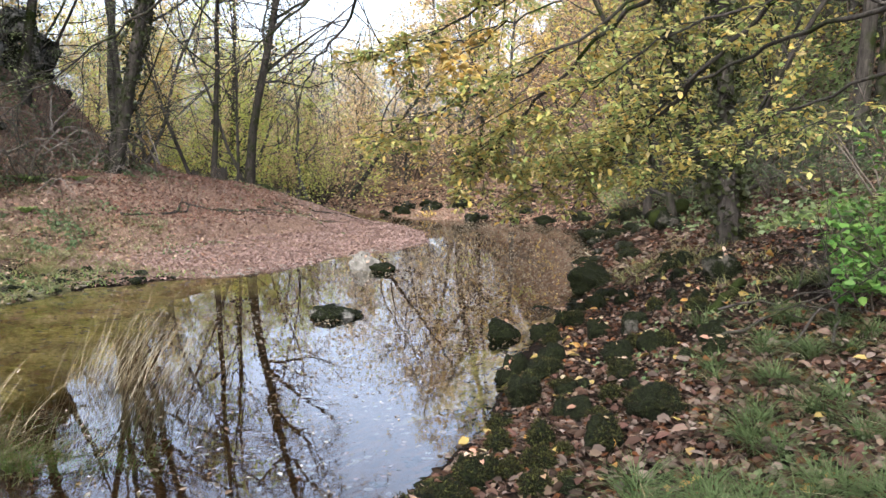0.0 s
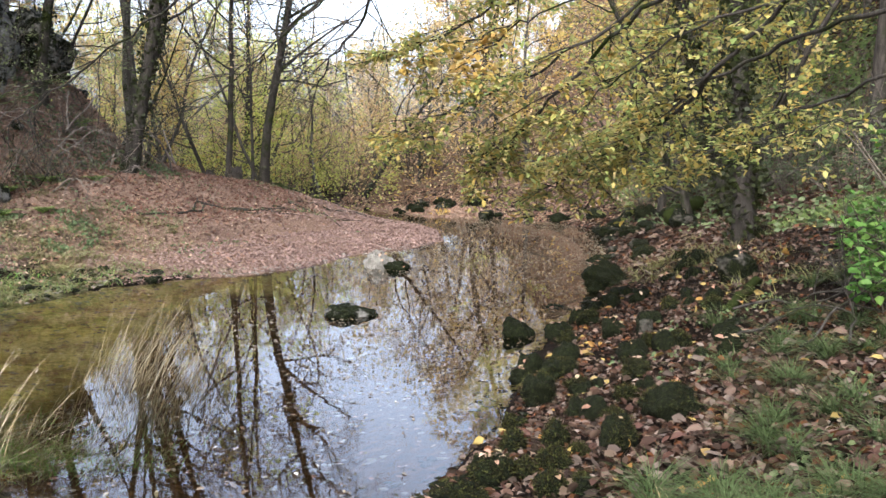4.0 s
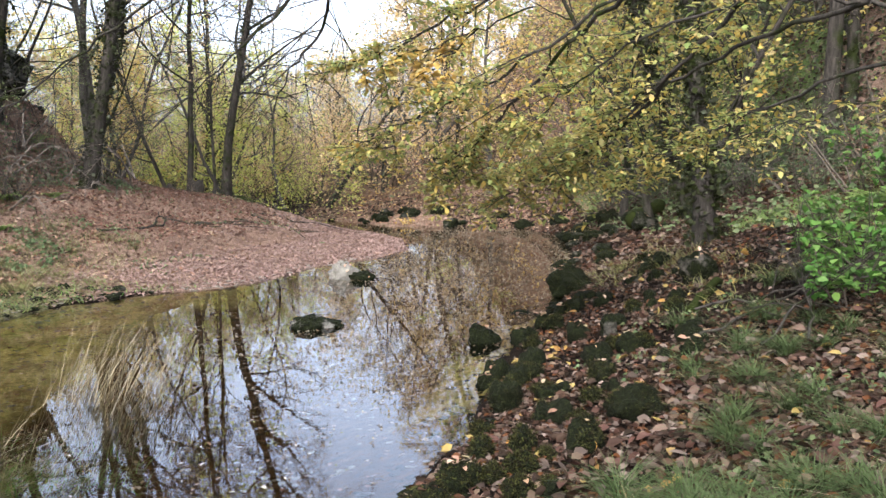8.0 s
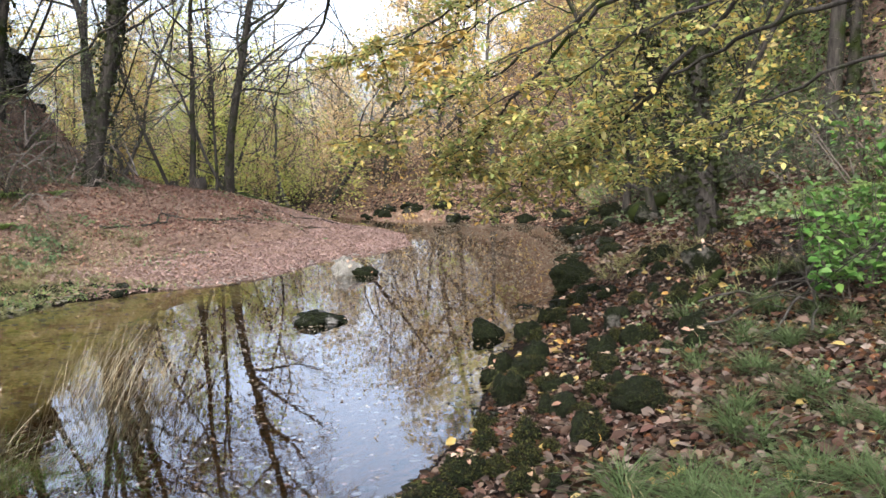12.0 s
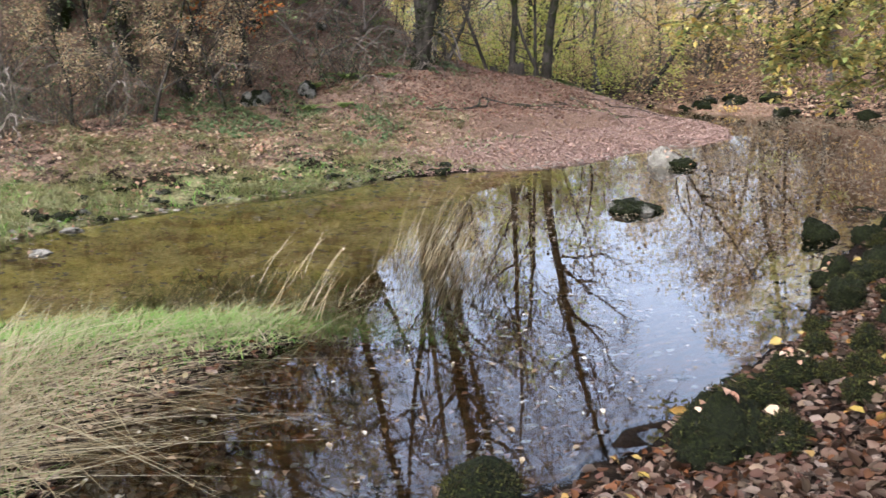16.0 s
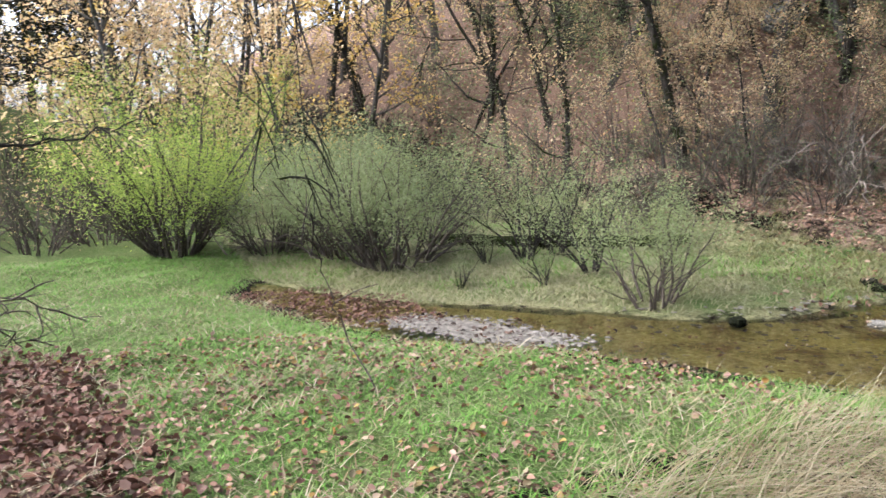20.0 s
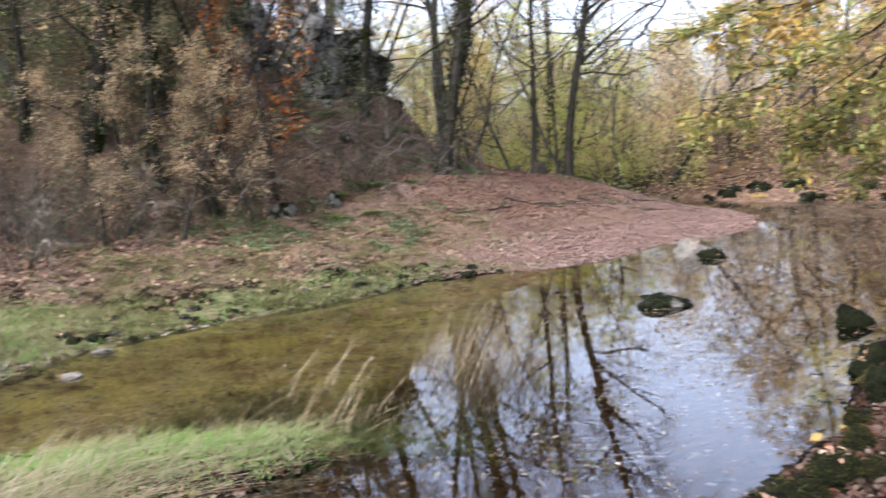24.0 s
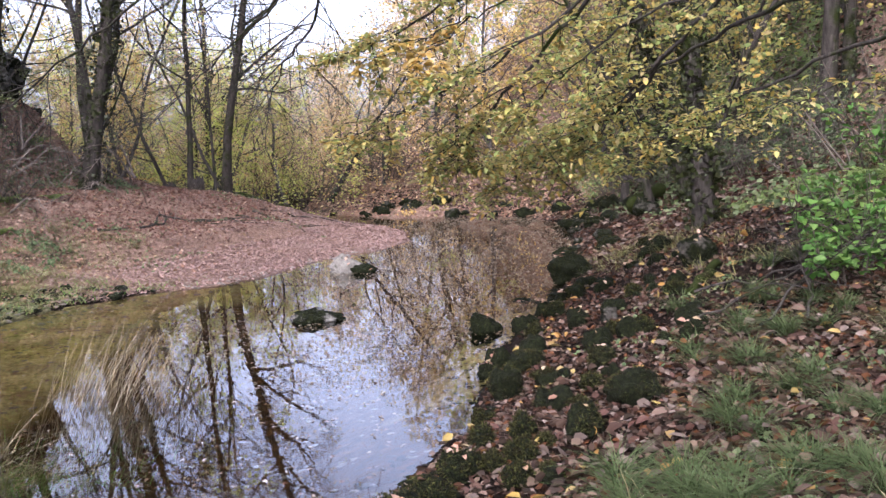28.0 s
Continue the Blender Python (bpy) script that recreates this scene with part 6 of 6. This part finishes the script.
def pebbles(seed, pts, lo, hi, mat, label):
    """Flat stones as low, bevel-edged slabs, joined."""
    g = np.random.default_rng(seed)
    n = len(pts)
    a = np.linspace(0, 2 * np.pi, 6, endpoint=False)[None] + g.uniform(0, 6.28, n)[:, None]
    r = g.uniform(lo, hi, n)[:, None] * g.uniform(0.7, 1.2, (n, 6))
    st = g.uniform(0.5, 1, n)[:, None]
    ring = np.stack([np.cos(a) * r, np.sin(a) * r * st, np.zeros_like(a)], -1)
    t = (r.mean(1) * g.uniform(0.1, 0.22, n))[:, None, None]
    tilt = g.normal(size=(n, 1, 2)) * 0.1
    rings = []
    for s, h in ((0.9, -0.4), (1.0, 0.4), (0.8, 1.0)):
        q = ring * s
        q[..., 2:] = t * h + (q[..., :2] * tilt).sum(-1, keepdims=True)
        rings.append(q)
    top = rings[2].mean(1, keepdims=True)
    V = np.concatenate(rings + [top], 1) + np.asarray(pts)[:, None]
    i = np.arange(n)[:, None] * 19
    F = []
    for k in range(6):
        j = (k + 1) % 6
        F += [i + [k, j, 6 + j, 6 + k], i + [6 + k, 6 + j, 12 + j, 12 + k]]
        if k % 2 == 0:
            F.append(i + [12 + k, 12 + j, 12 + (k + 2) % 6, 18])
    return stuff("gravel", (V.reshape(-1, 3), np.concatenate(F, 0)), mat, label, "gravel")


u = np.stack([g.uniform(0, 1, 2300), g.normal(0.5, 0.3, 2300)], -1)
u[:, 0] += g.normal(size=2300) * 0.1
bar_pts = np.stack([-9.8 + 1.8 * u[:, 0], 3.2 + 0.8 * u[:, 0] + (u[:, 1] - 0.5) * 0.75, np.zeros(2300)], -1)
bar_pts[:, 2] = np.maximum(land(bar_pts[:, 0], bar_pts[:, 1]), 0) + 0.004
pebbles(1, bar_pts, 0.012, 0.05, "pebble", "bank of pale flat stones in the stream")
spot = bar_pts[g.integers(0, 2300, 130)] + g.normal(size=(130, 3)) * [0.3, 0.2, 0] + [0, 0, 0.03]
stuff("fallen_leaves", leaves(g, spot, 0.06, None, 0.7, 0.66), "litter", "brown leaves caught between the stones", "fallen leaves")
tufts(bar_pts[g.integers(0, 2300, 26)] + g.normal(size=(26, 3)) * [0.5, 0.3, 0], 40, 0.1, 0.1, 0.004, 0.9, "grass", "small grass tufts growing in the gravel")
edge = scatter(g, 9000, (-9, 5, -1, 20), lambda x, y, d, wet, left, n, m, b: (left & (d < 0.35)) * 0.5, 0.01)[:1300]
pebbles(2, edge, 0.02, 0.06, "pebble", "pale pebbles along the waterline")
edge = scatter(g, 9000, (-0.5, 3, 4, 24), lambda x, y, d, wet, left, n, m, b: (~left & (d < 0.5)) * 0.5, 0.01)[:500]
pebbles(3, edge, 0.02, 0.07, "rock_half", "small grey stones along the leafy shore")
bed = scatter(g, 2600, (-9, 3, 3, 14), lambda x, y, d, wet, left, n, m, b: (wet & (d > 0.1)) * 0.7, 0.0)
pebbles(4, bed, 0.015, 0.05, "pebble", "small brown stones on the creek bed")


# ---- brushwood and thin foliage of the hillsides ----


def undergrowth(n, box, ok, tall_, mat, size, label, seed, name="undergrowth"):
    """Loose small leaves hanging at all heights over a slope, in clumps."""
    g = np.random.default_rng(seed)
    p = scatter(g, n, box, lambda x, y, *r: ok(x, y) * np.clip(0.2 + 1.2 * wob(x, y, 0.9, seed) + 0.9 * wob(x, y, 2.7, seed), 0, 1))
    p[:, 2] += 0.1 + g.exponential(tall_, len(p))
    stuff(name, kites(g, p, size, 0.78), mat, label, "undergrowth")


def left_hill(x, y):
    return inside(x, y, HILL_LEFT) * (1 - 0.94 * smooth(14.0, 16.5, y) * smooth(-13.0, -11.0, x))


def green_foot(x, y):
    return inside(x, y, HILL_LEFT) * smooth(-9.8, -12.5, x) * smooth(5.5, 2.0, seg_dist(x, y, HILL_LEFT))


def right_hill(x, y):
    return inside(x, y, HILL_RIGHT) * 1.0


def canopy(n, box, ok, mat, size, label, seed):
    """Thin foliage filling the woods beyond the bend from the ground up to the skyline, in layered clumps."""
    g = np.random.default_rng(seed)
    p = scatter(g, n, box, lambda x, y, *r: 1.0 * ok(x, y))
    top = skyline(p[:, 0], p[:, 1])
    p[:, 2] += 0.2 + np.maximum(top - p[:, 2], 2.6) * g.uniform(0, 1.05, len(p))
    thick = wob(p[:, 0], p[:, 1] + 1.3 * p[:, 2], 0.9, seed) + 0.8 * wob(p[:, 0] + 2.1 * p[:, 2], p[:, 1] - p[:, 2], 2.3, seed)
    p = p[thick + g.normal(size=len(p)) * 0.35 > 0.1]
    stuff("woodland_foliage", kites(g, p, size, 0.75), mat, label, "foliage")


def bend_left(x, y):
    return (x / y < -0.15) & (y > 27 - x * 0.25)


def bend_right(x, y):
    return (x / y > -0.12) & (y > 27.5)


canopy(95000, (-24, 27, -4, 46), bend_left, "leaf_olive", 0.12, "yellow-green foliage of the woods beyond the bend", 31)
canopy(44000, (-24, 27, -4, 46), bend_left, "leaf_gold", 0.12, "golden foliage of the woods beyond the bend", 32)
canopy(70000, (-6, 27, 14, 46), bend_right, "leaf_tan", 0.12, "beige foliage of the woods beyond the bend", 33)
canopy(50000, (-6, 27, 14, 46), bend_right, "leaf_gold", 0.11, "golden-orange foliage of the woods beyond the bend", 34)
canopy(26000, (-6, 26, 14, 40), bend_right, "leaf_shade", 0.1, "dull green foliage of the woods beyond the bend", 35)
HB = (-30, 5, -8.4, 30)
NEAR_HILL = (-21, 7, -8.3, 25)
undergrowth(42000, NEAR_HILL, left_hill, 1.7, "leaf_russet", 0.07, "withered beech leaves clinging to hillside brushwood", 1)
undergrowth(26000, NEAR_HILL, left_hill, 1.0, "leaf_tan", 0.07, "beige leaves clinging to hillside brushwood", 11)
undergrowth(9000, NEAR_HILL, left_hill, 0.9, "leaf_olive", 0.065, "yellow-green leaves of hillside saplings", 2)
undergrowth(150000, (-24, 5.5, -9.5, 17), green_foot, 1.3, "leaf_shade", 0.07, "green thicket behind the willows", 18)
undergrowth(60000, (-24, 5.5, -9.5, 17), green_foot, 1.5, "leaf_willow", 0.07, "grey-green saplings behind the willows", 19)
undergrowth(24000, NEAR_HILL, left_hill, 1.3, "leaf_willow", 0.065, "grey-green leaves of hillside saplings", 20)
undergrowth(50000, NEAR_HILL, left_hill, 0.7, "leaf_shade", 0.07, "green undergrowth on the hillside", 3)
undergrowth(7000, NEAR_HILL, left_hill, 0.4, "ivy", 0.08, "dark ivy and bramble leaves on the hillside", 14)
undergrowth(16000, HB, left_hill, 1.6, "leaf_russet", 0.09, "brown leaves high on the hillside", 12)
undergrowth(4000, HB, left_hill, 1.2, "leaf_orange", 0.055, "russet leaves on hillside saplings", 4)
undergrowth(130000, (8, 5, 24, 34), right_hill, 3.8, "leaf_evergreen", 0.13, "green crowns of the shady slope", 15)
undergrowth(30000, (-4, 24, 12, 40), lambda x, y: 1.0 * (x > 3.5), 2.2, "leaf_gold", 0.1, "golden leaves over the far bank", 16)
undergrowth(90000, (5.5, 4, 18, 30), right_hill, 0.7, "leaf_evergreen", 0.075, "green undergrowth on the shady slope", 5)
undergrowth(12000, (6, 4, 18, 30), right_hill, 1.6, "leaf_olive", 0.09, "yellowing leaves of saplings on the slope", 6)
undergrowth(80000, (-20, 30, 12, 46), lambda x, y: 1.0 * (y > 31), 1.9, "leaf_tan", 0.11, "beige thicket beyond the creek's bend", 7)
undergrowth(70000, (-14, 27, -2, 40), lambda x, y: 1.0 * (y > 26.5 - x * 0.2), 1.5, "leaf_olive", 0.1, "yellow-green thicket beyond the creek's bend", 8)
undergrowth(60000, (-45, -18, -20.5, 12), lambda x, y: 1.0, 2.4, "leaf_tan", 0.12, "beige thicket beyond the meadow", 9)
undergrowth(26000, (-45, -18, -21, 10), lambda x, y: 1.0, 2.6, "leaf_gold", 0.13, "golden thicket beyond the meadow", 10)
for box, n, ok in ((NEAR_HILL, 3000, left_hill), ((5, 4, 20, 32), 3500, right_hill), ((-20, 29, 12, 42), 2600, lambda x, y: 1.0 * (y > 31)), ((-40, -14, -19, 6), 4000, lambda x, y: 1.0)):
    p = scatter(g, n, box, lambda x, y, *r: ok(x, y) * np.clip(0.5 + 0.8 * wob(x, y, 0.7, 3), 0, 1))
    p[:, 2] += g.exponential(0.5, len(p))
    stuff("brushwood", blades(g, p, 1.5, 0.007, 0.9, None, 0.7, 4), "soil_twig" if box == NEAR_HILL else "twig", "thin bare twigs of the hillside thicket", "brushwood")
